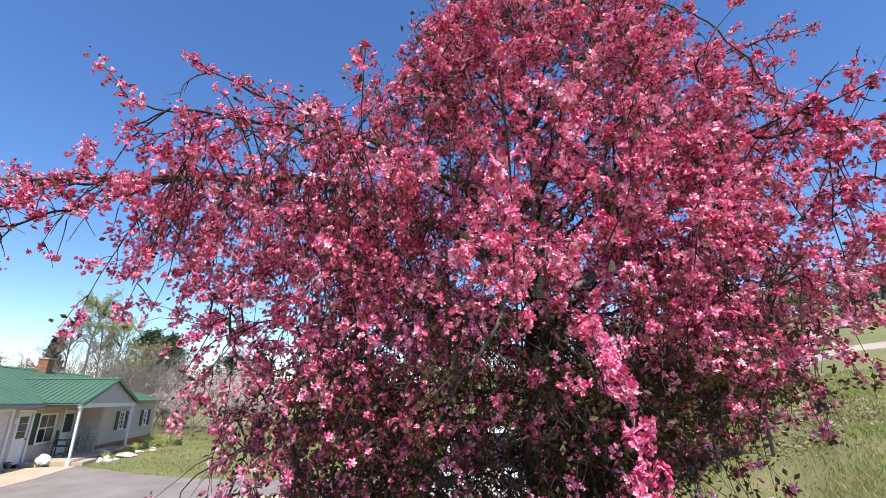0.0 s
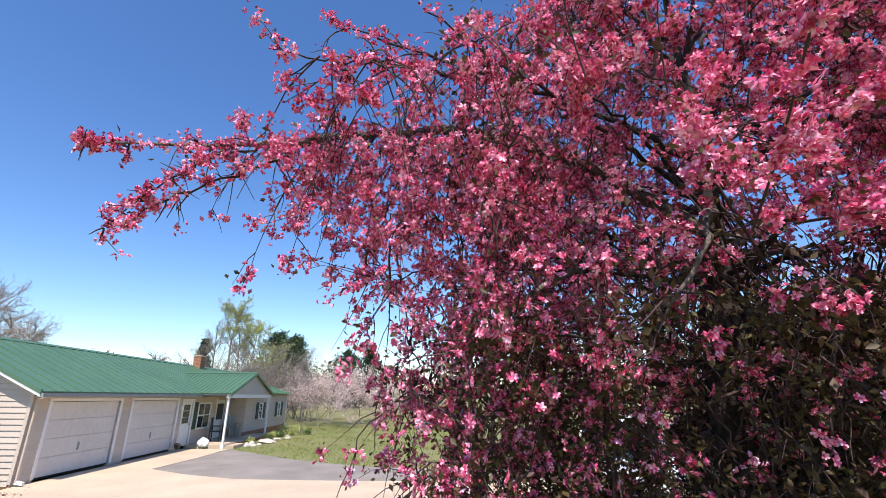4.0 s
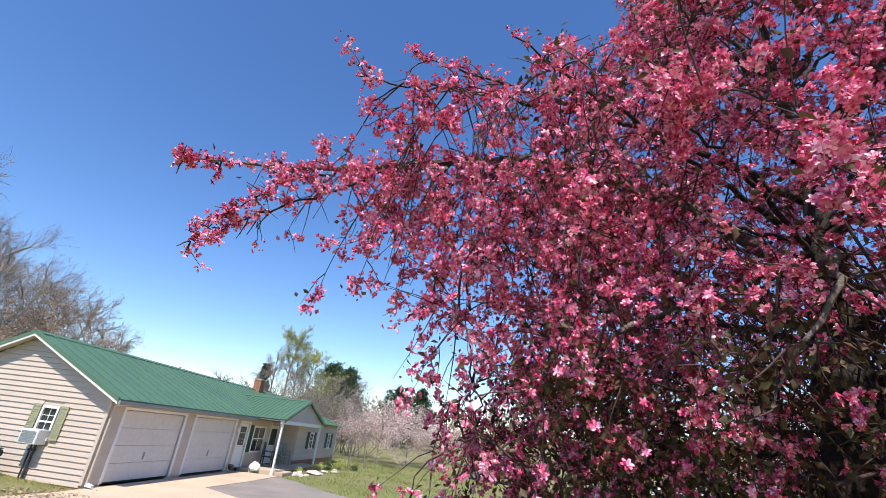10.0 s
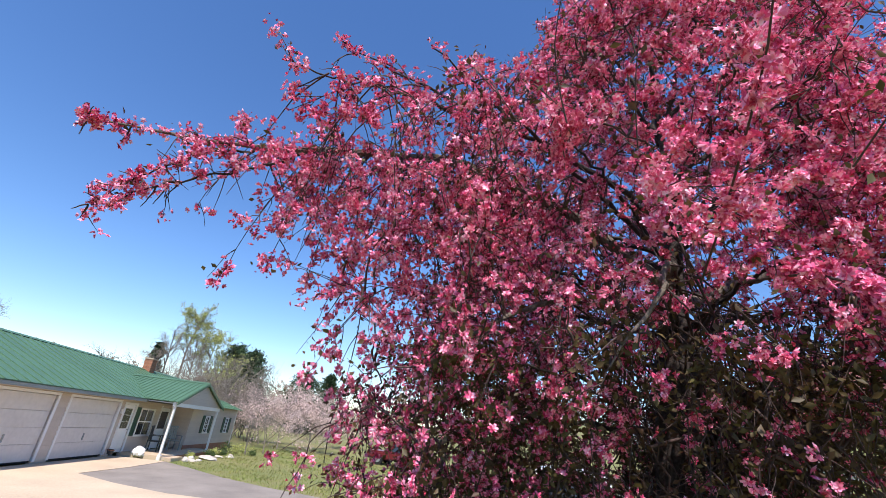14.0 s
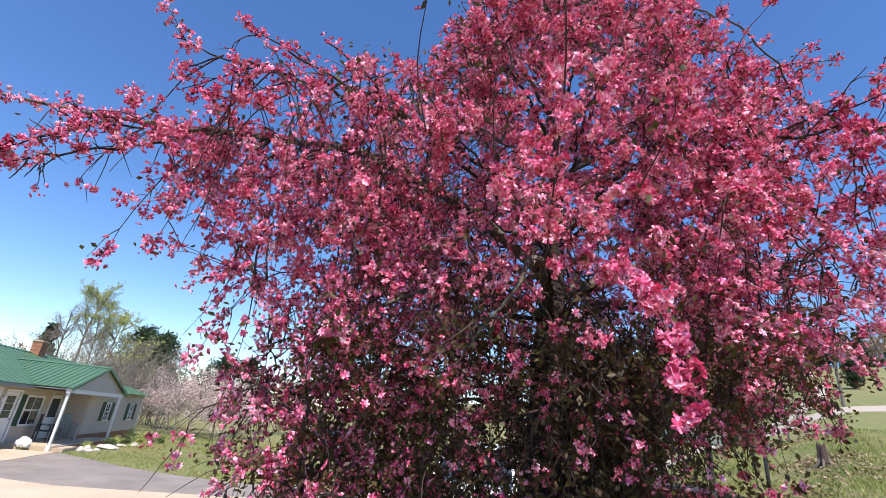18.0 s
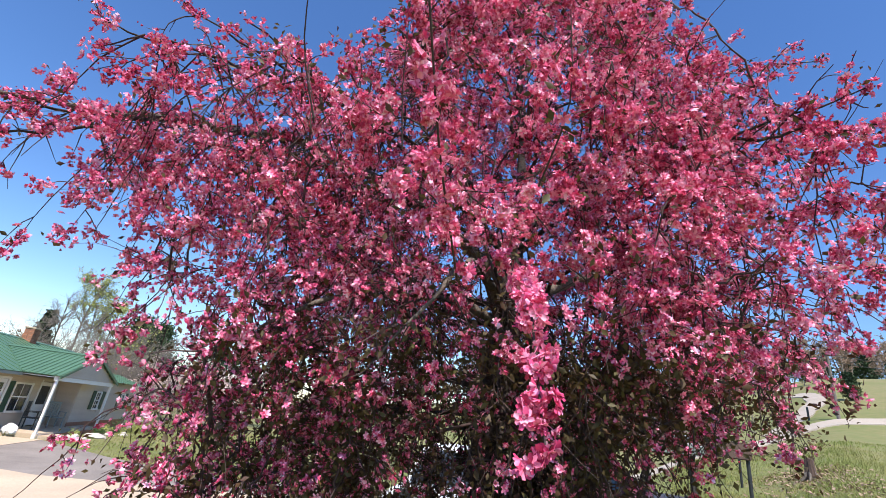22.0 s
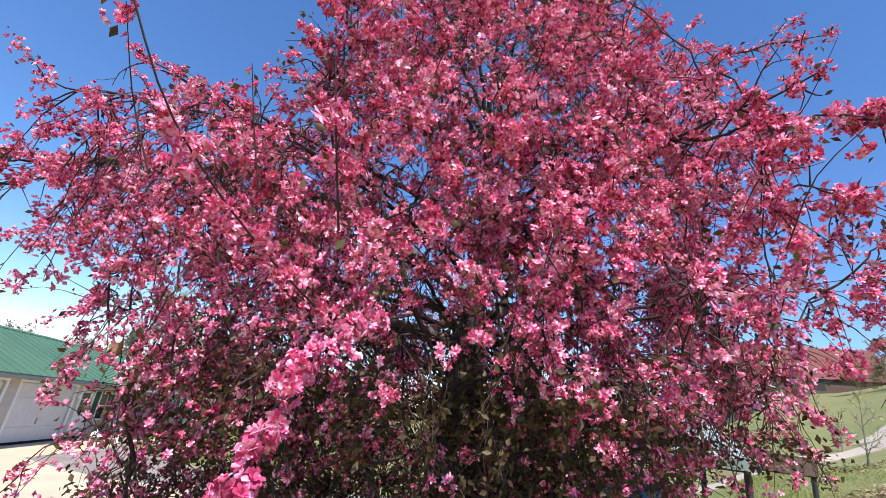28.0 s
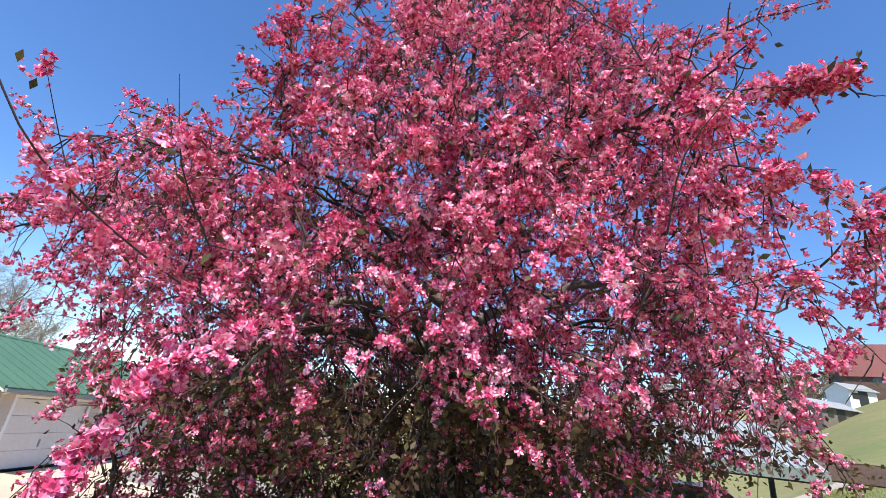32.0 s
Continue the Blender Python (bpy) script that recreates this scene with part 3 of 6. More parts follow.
# porch gable
porch_roof = thing("porch_roof", "", "")
porch_roof.parent = house
ys = np.linspace(PY - 0.15, y_meet, 18)
for y0, y1 in zip(ys[:-1], ys[1:]):
    def edge(y):
        return PX0 + max(0.0, (EAVE + SLOPE * (y - YF)) - EAVE) / PS if y > YF else PX0
    for s in (-1, 1):
        e0, e1 = PXM + s * (PXM - edge(y0)), PXM + s * (PXM - edge(y1))
        z0, z1 = EAVE + PS * (edge(y0) - PX0), EAVE + PS * (edge(y1) - PX0)
        roof_strip("roof_sheet", (e0, y0, z0 + 0.02), (e1, y1, z1 + 0.02), (PXM, y1, PEAKP + 0.02), (PXM, y0, PEAKP + 0.02), 0.025, porch_roof)
hpart("ridge_cap", prism_bm([(PXM - 0.15, PY - 0.15, PEAKP - 0.01), (PXM, PY - 0.15, PEAKP + 0.07), (PXM + 0.15, PY - 0.15, PEAKP - 0.01)], (0, y_meet - PY + 0.1, 0)), ROOF, porch_roof)
for s in (-1, 1):
    lo, hi = (PXM + s * 2.7, PY - 0.19, EAVE - 0.13), (PXM, PY - 0.19, PEAKP - 0.1)
    hpart("rake_board", prism_bm([lo, hi, (hi[0], hi[1], hi[2] + 0.13), (lo[0], lo[1], lo[2] + 0.13)], (0, 0.04, 0)), ROOF, porch_roof)
pg = hpart("porch_gable", prism_bm([(PX0 + 0.1, PY, EAVE - 0.02), (PX1 - 0.1, PY, EAVE - 0.02), (PXM, PY, PEAKP - 0.06)], (0, 0.1, 0)), SIDING, house)
siding(pg, (0, PY, EAVE), (1, 0, 0), (0, -1, 0), PEAKP - EAVE - 0.15, lambda z: (PX0 + 0.15 + z / PS, PX1 - 0.15 - z / PS), [])
hbox("porch_beam", PX0 + 0.1, PX1 - 0.1, PY - 0.02, PY + 0.14, EAVE - 0.2, EAVE - 0.02, TRIM, house, "white beam over the porch posts")
hbox("porch_ceiling", PX0 + 0.1, PX1 - 0.1, PY + 0.14, -0.1, EAVE - 0.08, EAVE - 0.04, TRIM, house)
for px in (8.28, 13.12):
    post = thing("porch_post", "", "")
    post.parent = house
    hbox("shaft", px - 0.05, px + 0.05, PY + 0.01, PY + 0.11, 0.0, EAVE - 0.2, TRIM, post, "", 0.008)
    hbox("base_block", px - 0.08, px + 0.08, PY - 0.02, PY + 0.14, -0.25, 0.12, TRIM, post, "", 0.01)
wing_roof = thing("wing_roof", "", "")
wing_roof.parent = house
for i in range(14):
    a, b = 12.3 + i * 0.45, 12.3 + (i + 1) * 0.45
    roof_strip("roof_sheet", (a, -1.4, 2.5), (b, -1.4, 2.5), (b, 0.3, 3.02), (a, 0.3, 3.02), 0.025, wing_roof)
hbox("porch_slab", 8.25, WX - 0.02, -2.0, -0.05, -0.3, 0.08, CONCRETE, house, "concrete porch floor")
hbox("porch_slab", WX - 0.02, 13.3, -2.0, WY - 0.06, -0.3, 0.12, CONCRETE, house, "concrete porch floor")


def brick_wall(parent, x0, x1, y, z0, z1):
    """Single bricks on a mortar bed, facing -y."""
    hbox("mortar_bed", x0, x1, y - 0.01, y + 0.05, z0, z1, MORTAR, parent)
    rows_n, cols_n = int((z1 - z0) / 0.075), int((x1 - x0) / 0.22)
    for j in range(rows_n):
        for i in range(cols_n):
            a = x0 + i * 0.22 + (0.11 if j % 2 else 0)
            if a + 0.2 < x1:
                hbox("brick", a, a + 0.205, y - 0.03, y, z0 + j * 0.075, z0 + j * 0.075 + 0.063, BRICK, parent)


plinth = thing("porch_plinth", "", "")
plinth.parent = house
brick_wall(plinth, 8.3, 13.3, -2.03, -0.25, 0.06)

chimney = thing("chimney", "", "")
chimney.parent = house
CX, CY = 13.9, 3.6
hbox("stack", CX - 0.24, CX + 0.24, CY - 0.24, CY + 0.24, 3.6, 4.78, MORTAR, chimney)
for j in range(14):
    z = 3.8 + j * 0.07
    for i in range(2):
        hbox("brick", CX - 0.262 + i * 0.265, CX - 0.005 + i * 0.265, CY - 0.262, CY - 0.24, z, z + 0.06, BRICK, chimney)
        hbox("brick", CX - 0.262, CX - 0.24, CY - 0.24 + i * 0.25, CY + i * 0.25, z, z + 0.06, BRICK, chimney)
hbox("cap", CX - 0.3, CX + 0.3, CY - 0.3, CY + 0.3, 4.78, 4.86, CONCRETE, chimney, "", 0.015)

# air conditioner in the gable window, meter pipe, heat pump
ac = thing("window_air_conditioner", "white window air conditioner set in the gable window", "air conditioner", HOUSE_AT)
part("casing", box_bm(-0.42, -0.06, 1.86, 2.54, 0.92, 1.32, 0.015), TRIM, ac)
for j in range(8):
    part("louvre", box_bm(-0.434, -0.421, 1.92, 2.48, 0.97 + j * 0.04, 0.99 + j * 0.04), GREY_METAL, ac)
meter = thing("meter_pipe", "two dark conduits clipped to the siding below the air conditioner", "pipe", HOUSE_AT)
part("pipe", rod_bm((-0.1, 2.15, -0.2), (-0.1, 2.15, 0.9), 0.035, 0.035), DARK_METAL, meter)
part("pipe", rod_bm((-0.1, 2.3, -0.2), (-0.1, 2.3, 0.9), 0.025, 0.025), DARK_METAL, meter)
part("bracket", box_bm(-0.14, -0.06, 2.1, 2.36, 0.72, 0.78, 0.005), DARK_METAL, meter)
HP_PAINT = surface("heat_pump_paint", (0.13, 0.16, 0.14), 0.5, dark=0.7, grain=14, stain=3, bump=0.1)
hp = thing("heat_pump", "weathered grey-green metal heat pump cabinet on the grass", "heat pump")
HPX, HPY, HPZ = -1.5, 2.15, h1(-1.0, 2.4)
part("cabinet", box_bm(HPX, HPX + 1.05, HPY, HPY + 0.6, HPZ - 0.05, HPZ + 0.6, 0.02), HP_PAINT, hp, "grey-green painted sheet metal")
# sunlight on the -x end is put into the colour by this paler sheet
part("side_panel", box_bm(HPX - 0.012, HPX - 0.001, HPY + 0.04, HPY + 0.56, HPZ + 0.04, HPZ + 0.56, 0.004), GREY_METAL, hp, "grey end panel, coloured paler as the sunlit face")
part("lid", box_bm(HPX - 0.03, HPX + 1.08, HPY - 0.03, HPY + 0.63, HPZ + 0.6, HPZ + 0.635, 0.01), HP_PAINT, hp)
for j in range(6):
    part("grille_bar", box_bm(HPX + 0.06, HPX + 0.99, HPY - 0.012, HPY - 0.001, HPZ + 0.1 + j * 0.08, HPZ + 0.13 + j * 0.08), HP_PAINT, hp)
part("duct", rod_bm((HPX + 1.0, HPY - 0.05, HPZ + 0.5), (HPX + 1.0, HPY + 0.25, HPZ + 0.5), 0.1, 0.1, 14), DARK_METAL, hp, "dark round duct")
part("pipe_stub", rod_bm((HPX + 0.1, HPY + 0.3, HPZ + 0.63), (HPX + 0.1, HPY + 0.3, HPZ + 0.72), 0.05, 0.05, 10), DARK_METAL, hp)
lamp = thing("wall_lamp", "small white wall lantern beside the entry door", "lamp", HOUSE_AT)
part("back_plate", box_bm(7.2, 7.3, -0.08, -0.05, 1.6, 1.78, 0.01), TRIM, lamp)
part("lantern", rod_bm((7.25, -0.14, 1.58), (7.25, -0.14, 1.78), 0.05, 0.07, 8), TRIM, lamp)

spout = thing("downspout", "beige painted downspout at the house corner", "downspout", HOUSE_AT)
part("pipe", box_bm(-0.02, 0.06, -0.16, -0.1, 0.02, 2.2, 0.01), SIDING, spout)
part("elbow", prism_bm([(-0.02, -0.16, 2.2), (-0.02, -0.1, 2.2), (-0.02, -0.46, 2.3), (-0.02, -0.52, 2.3)], (0.08, 0, 0)), TRIM, spout)
part("outlet", prism_bm([(-0.02, -0.1, 0.0), (-0.02, -0.1, 0.1), (-0.02, -0.36, 0.04), (-0.02, -0.36, -0.03)], (0.08, 0, 0)), TRIM, spout)

# ---- branching ----
class Wood:
    """Collects tapered tubes into one mesh."""

    def __init__(self):
        self.v, self.f, self.n = [], [], 0

    def tube(self, pts, radii, sides):
        pts = np.asarray(pts, float)
        tan = np.gradient(pts, axis=0)
        tan /= np.linalg.norm(tan, axis=1)[:, None] + 1e-9
        ref = np.array([0.31, 0.17, 0.93]) if abs(tan[0][2]) < 0.8 else np.array([1.0, 0.1, 0.0])
        a = np.cross(tan, ref)
        a /= np.linalg.norm(a, axis=1)[:, None] + 1e-9
        b = np.cross(tan, a)
        ang = np.arange(sides) * 2 * math.pi / sides
        ring = a[:, None] * np.cos(ang)[None, :, None] + b[:, None] * np.sin(ang)[None, :, None]
        v = pts[:, None] + ring * np.asarray(radii)[:, None, None]
        k = np.arange(len(pts) * sides).reshape(len(pts), sides) + self.n
        f = np.stack([k[:-1], np.roll(k, -1, 1)[:-1], np.roll(k, -1, 1)[1:], k[1:]], -1).reshape(-1, 4)
        self.v.append(v.reshape(-1, 3)), self.f.append(f)
        self.n += len(pts) * sides

    def mesh(self, name, material):
        return bulk(name, np.concatenate(self.v), np.concatenate(self.f), material, True)


def spline(points, n):
    """A smooth line through a few points."""
    p = np.asarray(points, float)
    s = np.r_[0, np.cumsum(np.linalg.norm(np.diff(p, axis=0), axis=1))]
    t = np.linspace(0, s[-1], n)
    out = np.stack([np.interp(t, s, p[:, i]) for i in range(3)], 1)
    for _ in range(max(1, n // 8)):
        out[1:-1] = 0.25 * out[:-2] + 0.5 * out[1:-1] + 0.25 * out[2:]
    return out


def grow(start, way, length, n, droop, wander, gen):
    """A branch as points from start: droop bends it down, wander shakes it."""
    p, d, out = np.array(start, float), np.array(way, float), [np.array(start, float)]
    d /= np.linalg.norm(d)
    seg = length / (n - 1)
    for _ in range(n - 1):
        d = d + gen.normal(0, wander, 3) + np.array([0, 0, -droop * seg])
        d /= np.linalg.norm(d)
        p = p + d * seg
        out.append(p)
    return np.array(out)


def turned(way, spread, gen):
    """A direction that leaves way by about spread degrees, on a random side."""
    w = np.asarray(way) / np.linalg.norm(way)
    side = np.cross(w, gen.normal(0, 1, 3))
    side /= np.linalg.norm(side) + 1e-9
    a = radians(spread * gen.uniform(0.6, 1.3))
    return w * math.cos(a) + side * math.sin(a)


def frames_of(normals, gen):
    """Random turns whose z axis lies along each normal."""
    z = normals / (np.linalg.norm(normals, axis=1)[:, None] + 1e-9)
    r = gen.normal(0, 1, z.shape)
    x = np.cross(r, z)
    x /= np.linalg.norm(x, axis=1)[:, None] + 1e-9
    return np.stack([x, np.cross(z, x), z], -1)


def scatter(verts, faces, places, turns, sizes):
    """Copies of a small shape joined into one pair of arrays."""
    v = np.einsum("nij,vj->nvi", turns, verts) * sizes[:, None, None] + places[:, None]
    f = faces[None] + (np.arange(len(places)) * len(verts))[:, None, None]
    return v.reshape(-1, 3), f.reshape(-1, faces.shape[1])


def flower_shape(petals, inner, tilt, seed):
    """A semi-double blossom of unit radius: kite-shaped cupped petals, each its own piece."""
    g = np.random.default_rng(seed)
    v, f = [], []
    for ring, count, lift, size in ((0, petals, tilt, 1.0), (1, inner, tilt + 34, 0.72)):
        for i in range(count):
            a = 2 * math.pi * (i + 0.5 * ring) / count + g.normal(0, 0.12)
            e = radians(lift + g.normal(0, 9))
            out = np.array([math.cos(a) * math.cos(e), math.sin(a) * math.cos(e), math.sin(e)])
            side = np.array([-math.sin(a), math.cos(a), 0])
            up = np.cross(out, side)
            k = len(v)
            s = size * g.uniform(0.88, 1.1)
            v += [out * 0.06, out * 0.55 * s + side * 0.27 * s + up * 0.11, out * 0.94 * s + side * 0.17 * s - up * 0.03, out * 0.97 * s - side * 0.14 * s - up * 0.05, out * 0.55 * s - side * 0.27 * s + up * 0.11]
            f += [(k, k + 1, k + 2), (k, k + 2, k + 3), (k, k + 3, k + 4)]
    return np.array(v), np.array(f)


# ---- crabapple in bloom ----
TX, TY = -9.14, -13.78
TZ = h1(TX, TY)
crab = thing("crabapple_tree", "crabapple tree covered in rose-pink double blossoms", "tree")
gen = np.random.default_rng(11)

TRUNK = spline([(TX - 0.03, TY + 0.02, TZ - 0.15), (TX + 0.02, TY, TZ + 0.8), (TX, TY + 0.03, TZ + 1.7), (TX, TY, TZ + 2.5), (TX - 0.04, TY - 0.05, TZ + 3.5), (TX - 0.05, TY + 0.05, TZ + 4.6), (TX - 0.1, TY, TZ + 5.5)], 40)
wood = Wood()
rad = np.interp(np.linspace(0, 1, 40), [0, 0.05, 0.4, 0.5, 0.7, 1], [0.22, 0.17, 0.14, 0.08, 0.03, 0.01]) * (1 + 0.06 * np.sin(np.arange(40) * 1.7))
wood.tube(TRUNK, rad, 14)
child("trunk", wood.mesh("trunk", BARK_SHADED), crab, "furrowed trunk, its bark colour darkened for the crown's shade")
wood = Wood()
stem = spline([(-8.35, -14.55, TZ - 0.1), (-8.4, -14.75, TZ + 0.9), (-8.55, -14.95, TZ + 1.7), (-8.6, -15.2, TZ + 2.6)], 18)
wood.tube(stem, np.linspace(0.085, 0.03, 18), 10)
stem2 = spline([(TX + 0.1, TY - 0.05, TZ + 0.1), (-8.9, -14.2, TZ + 0.9), (-8.8, -14.6, TZ + 1.8), (-8.8, -15.0, TZ + 2.7)], 18)
wood.tube(stem2, np.linspace(0.07, 0.03, 18), 10)
child("side_stem", wood.mesh("side_stem", BARK_SHADED), crab, "thinner second stem beside the trunk")

# how far the crown reaches, by direction and height
CROWN_Z = [1.1, 2.2, 3.0, 3.8, 4.5, 5.2, 6.0, 6.8]
CROWN = {
    0: [1.1, 1.7, 2.2, 2.4, 2.4, 2.2, 1.7, 0.8], 60: [1.6, 2.1, 2.3, 2.35, 2.2, 1.75, 1.2, 0.6],
    85: [2.1, 2.5, 2.5, 2.5, 2.2, 1.75, 1.2, 0.7], 107: [2.3, 2.6, 2.75, 2.65, 2.1, 1.7, 1.15, 0.6], 125: [1.2, 1.7, 2.2, 2.4, 2.0, 1.5, 0.95, 0.4],
    142: [0.9, 1.3, 1.7, 2.2, 2.25, 2.0, 1.3, 0.5], 190: [0.7, 1.1, 1.7, 2.05, 1.95, 1.75, 1.2, 0.5],
    215: [0.4, 1.0, 1.9, 2.3, 2.25, 1.85, 1.3, 0.6], 228: [0.3, 0.7, 2.1, 2.85, 2.6, 2.0, 1.5, 0.7], 270: [0.3, 0.6, 1.9, 2.75, 2.6, 2.0, 1.5, 0.7],
    310: [0.3, 0.5, 1.7, 2.4, 2.4, 2.0, 1.4, 0.6],
}
CROWN[360] = CROWN[0]
CROWN_AZ, CROWN_ROWS = list(CROWN), np.array(list(CROWN.values()))


def reach_of(az, z):
    return 0.95 * float(np.interp(az % 360, CROWN_AZ, [np.interp(z, CROWN_Z, r) for r in CROWN_ROWS]))


# the limbs that can be told apart, as lines of a few points
LONG_BOUGHS = [
    ([(TX, TY, 3.75), (-9.3, -12.9, 4.25), (-9.42, -12.2, 4.43), (-9.5, -11.4, 4.36), (-9.5, -10.75, 4.27), (-9.95, -10.48, 4.03), (-10.26, -10.32, 3.87)], 0.05),
    ([(-9.5, -11.3, 4.35), (-9.55, -10.65, 4.05), (-9.74, -10.05, 3.62)], 0.014),
    ([(-9.5, -11.0, 4.31), (-9.6, -10.5, 4.15), (-9.75, -10.15, 3.75)], 0.011),
    ([(TX, TY, 4.3), (-9.55, -12.7, 4.6), (-9.75, -11.9, 4.75), (-9.83, -11.3, 5.0)], 0.026),
    ([(-9.6, -12.4, 4.66), (-10.0, -11.7, 4.5), (-10.21, -11.2, 4.4)], 0.016),
]
MAIN_BOUGHS = LONG_BOUGHS + [
    ([(TX, TY, 3.5), (-9.7, -13.45, 3.6), (-10.2, -13.2, 3.5), (-10.34, -13.12, 3.32), (-10.34, -12.85, 2.95)], 0.04),
    ([(TX, TY, 3.45), (-9.5, -13.1, 3.5), (-9.88, -12.6, 3.3), (-10.0, -12.1, 2.9)], 0.04),
    ([(TX, TY, 3.6), (-8.95, -14.6, 4.05), (-8.78, -15.35, 4.22), (-8.85, -15.8, 3.8), (-9.0, -16.1, 3.1)], 0.05),
    ([(TX, TY, 4.0), (-9.6, -12.9, 4.35), (-10.2, -12.2, 4.42), (-10.42, -11.95, 4.42)], 0.022),
    ([(TX, TY, 4.6), (-9.4, -14.8, 5.5), (-9.7, -15.7, 5.95), (-9.8, -16.25, 6.05)], 0.025),
    ([(TX, TY, 4.0), (-10.0, -14.3, 4.4), (-10.6, -14.75, 4.45), (-10.89, -14.97, 4.5)], 0.022),
    ([(-10.4, -14.6, 4.42), (-10.8, -14.9, 4.3), (-11.07, -15.12, 4.17)], 0.010),
]
for turn_deg, lift, rise in (
    (175, 4.2, 0.6), (205, 4.0, 0.6), (240, 4.1, 0.7), (275, 4.2, 0.8), (310, 4.0, 0.6), (345, 3.9, 0.5), (20, 3.9, 0.5), (55, 4.0, 0.5), (130, 3.9, 0.4), (100, 3.5, 0.3),
    (155, 3.4, 0.3), (190, 3.4, 0.3), (240, 3.4, 0.3), (285, 3.5, 0.3), (75, 3.4, 0.2), (20, 3.2, 0.2), (330, 3.2, 0.2), (120, 3.0, 0.0), (215, 3.0, 0.0), (165, 2.8, 0.0), (265, 2.8, 0.0), (60, 2.8, 0.0), (0, 2.7, 0.0),
    (190, 5.0, 0.9), (240, 5.1, 0.9), (290, 5.0, 0.9), (340, 5.1, 0.9), (40, 5.1, 0.9), (110, 5.0, 0.7), (150, 5.2, 0.8), (265, 4.6, 0.9), (80, 5.3, 0.9)):
    c, s = math.cos(radians(turn_deg)), math.sin(radians(turn_deg))
    reach = 0.72 * reach_of(turn_deg, lift + rise)
    MAIN_BOUGHS.append(([(TX, TY, lift), (TX + c * reach * 0.45, TY + s * reach * 0.45, lift + rise * 0.75), (TX + c * reach * 0.8, TY + s * reach * 0.8, lift + rise), (TX + c * reach, TY + s * reach, lift + rise * 0.8)], 0.021))

twigs, carriers, tip_spots, nodes = Wood(), [], [], [TRUNK[22:]]
for pts, r in MAIN_BOUGHS:
    line = spline(pts, 22) + np.r_[np.zeros((1, 3)), gen.normal(0, 0.012, (21, 3))]
    limb = Wood()
    tip_spots += [line[-1], line[-1], line[-2]] if r != 0.021 else []
    limb.tube(line, np.interp(np.arange(22), [0, 12, 21], [r, r * 0.5, max(0.0035, r * 0.09)]) * (1 + 0.1 * np.sin(np.arange(22) * 2.1)), 8)
    # the thick limbs take the tone with sunlight painted in, the rest the shaded one
    child("limb", limb.mesh("limb", BARK_SUNLIT if r in (0.04, 0.05) else BARK_SHADED), crab)
    nodes.append(line[6:])
    if r != 0.021:
        carriers.append((line[8:], 4.5 if r < 0.015 or pts is MAIN_BOUGHS[0][0] else 1.6, 0))


def side_twigs(br, per_metre, low, high, start=1):
    L = np.linalg.norm(np.diff(br, axis=0), axis=1).sum()
    for _ in range(gen.poisson(L * per_metre)):
        j = int(gen.uniform(start, len(br) - 0.01))
        j = max(1, min(j, len(br) - 1))
        tw = grow(br[j], turned(br[j] - br[j - 1], 55, gen), gen.uniform(low, high), 5, 1.6, 0.14, gen)
        twigs.tube(tw, np.linspace(0.0036, 0.0014, 5), 3)
        tip_spots.append(tw[-1])
        carriers.append((tw, 1.0, 0))


# twigs along the outlying limbs
for pts, r in MAIN_BOUGHS[:12]:
    line = spline(pts, 22)
    far = line[9:]
    for _ in range(int(np.linalg.norm(np.diff(far, axis=0), axis=1).sum() * (20 if r < 0.015 or pts is MAIN_BOUGHS[0][0] else 6))):
        j = int(gen.uniform(1, len(far) - 0.01))
        slim = pts is MAIN_BOUGHS[0][0] or r < 0.015
        br = grow(far[j], turned(far[j] - far[j - 1], 60, gen), gen.uniform(0.05, 0.17) if slim else gen.uniform(0.1, 0.34), 7, 1.3, 0.12, gen)
        if slim and br[-1][2] > far[j][2] + 0.1:
            continue
        twigs.tube(br, np.linspace(0.006, 0.0025, 7), 3)
        carriers.append((br, 1.0, 0))
        side_twigs(br, 5, 0.06, 0.2)
# shoots that hang in curtains below the long limbs
for pts, lo, hi, n, low, high in ((MAIN_BOUGHS[0][0], 2, 8, 22, 0.6, 1.3), (MAIN_BOUGHS[0][0], 8, 14, 66, 0.6, 1.2), (MAIN_BOUGHS[0][0], 13, 17, 26, 0.3, 0.75), (MAIN_BOUGHS[7][0], 9, 21, 40, 0.35, 0.85), (MAIN_BOUGHS[4][0], 4, 20, 22, 0.4, 1.0), (MAIN_BOUGHS[8][0], 6, 20, 16, 0.3, 0.8), (MAIN_BOUGHS[3][0], 6, 20, 13, 0.25, 0.6), (MAIN_BOUGHS[10][0], 8, 20, 14, 0.25, 0.6)):
    line = spline(pts, 22)
    for _ in range(n):
        j = int(gen.uniform(lo, hi))
        br = grow(line[j], (gen.normal(0, 0.5), gen.normal(0, 0.5), -0.15), gen.uniform(low, high), 10, 2.6, 0.09, gen)
        twigs.tube(br, np.linspace(0.006, 0.002, 10), 3)
        carriers.append((br, 1.0, 0))
        side_twigs(br, 6, 0.08, 0.26)
tuft_line = grow((-9.5, -10.63, 4.3), (0.02, 0.0, 1), 0.24, 6, 0, 0.03, gen)
twigs.tube(tuft_line, np.linspace(0.006, 0.003, 6), 4)
carriers.append((tuft_line[2:], 14.0, 0))

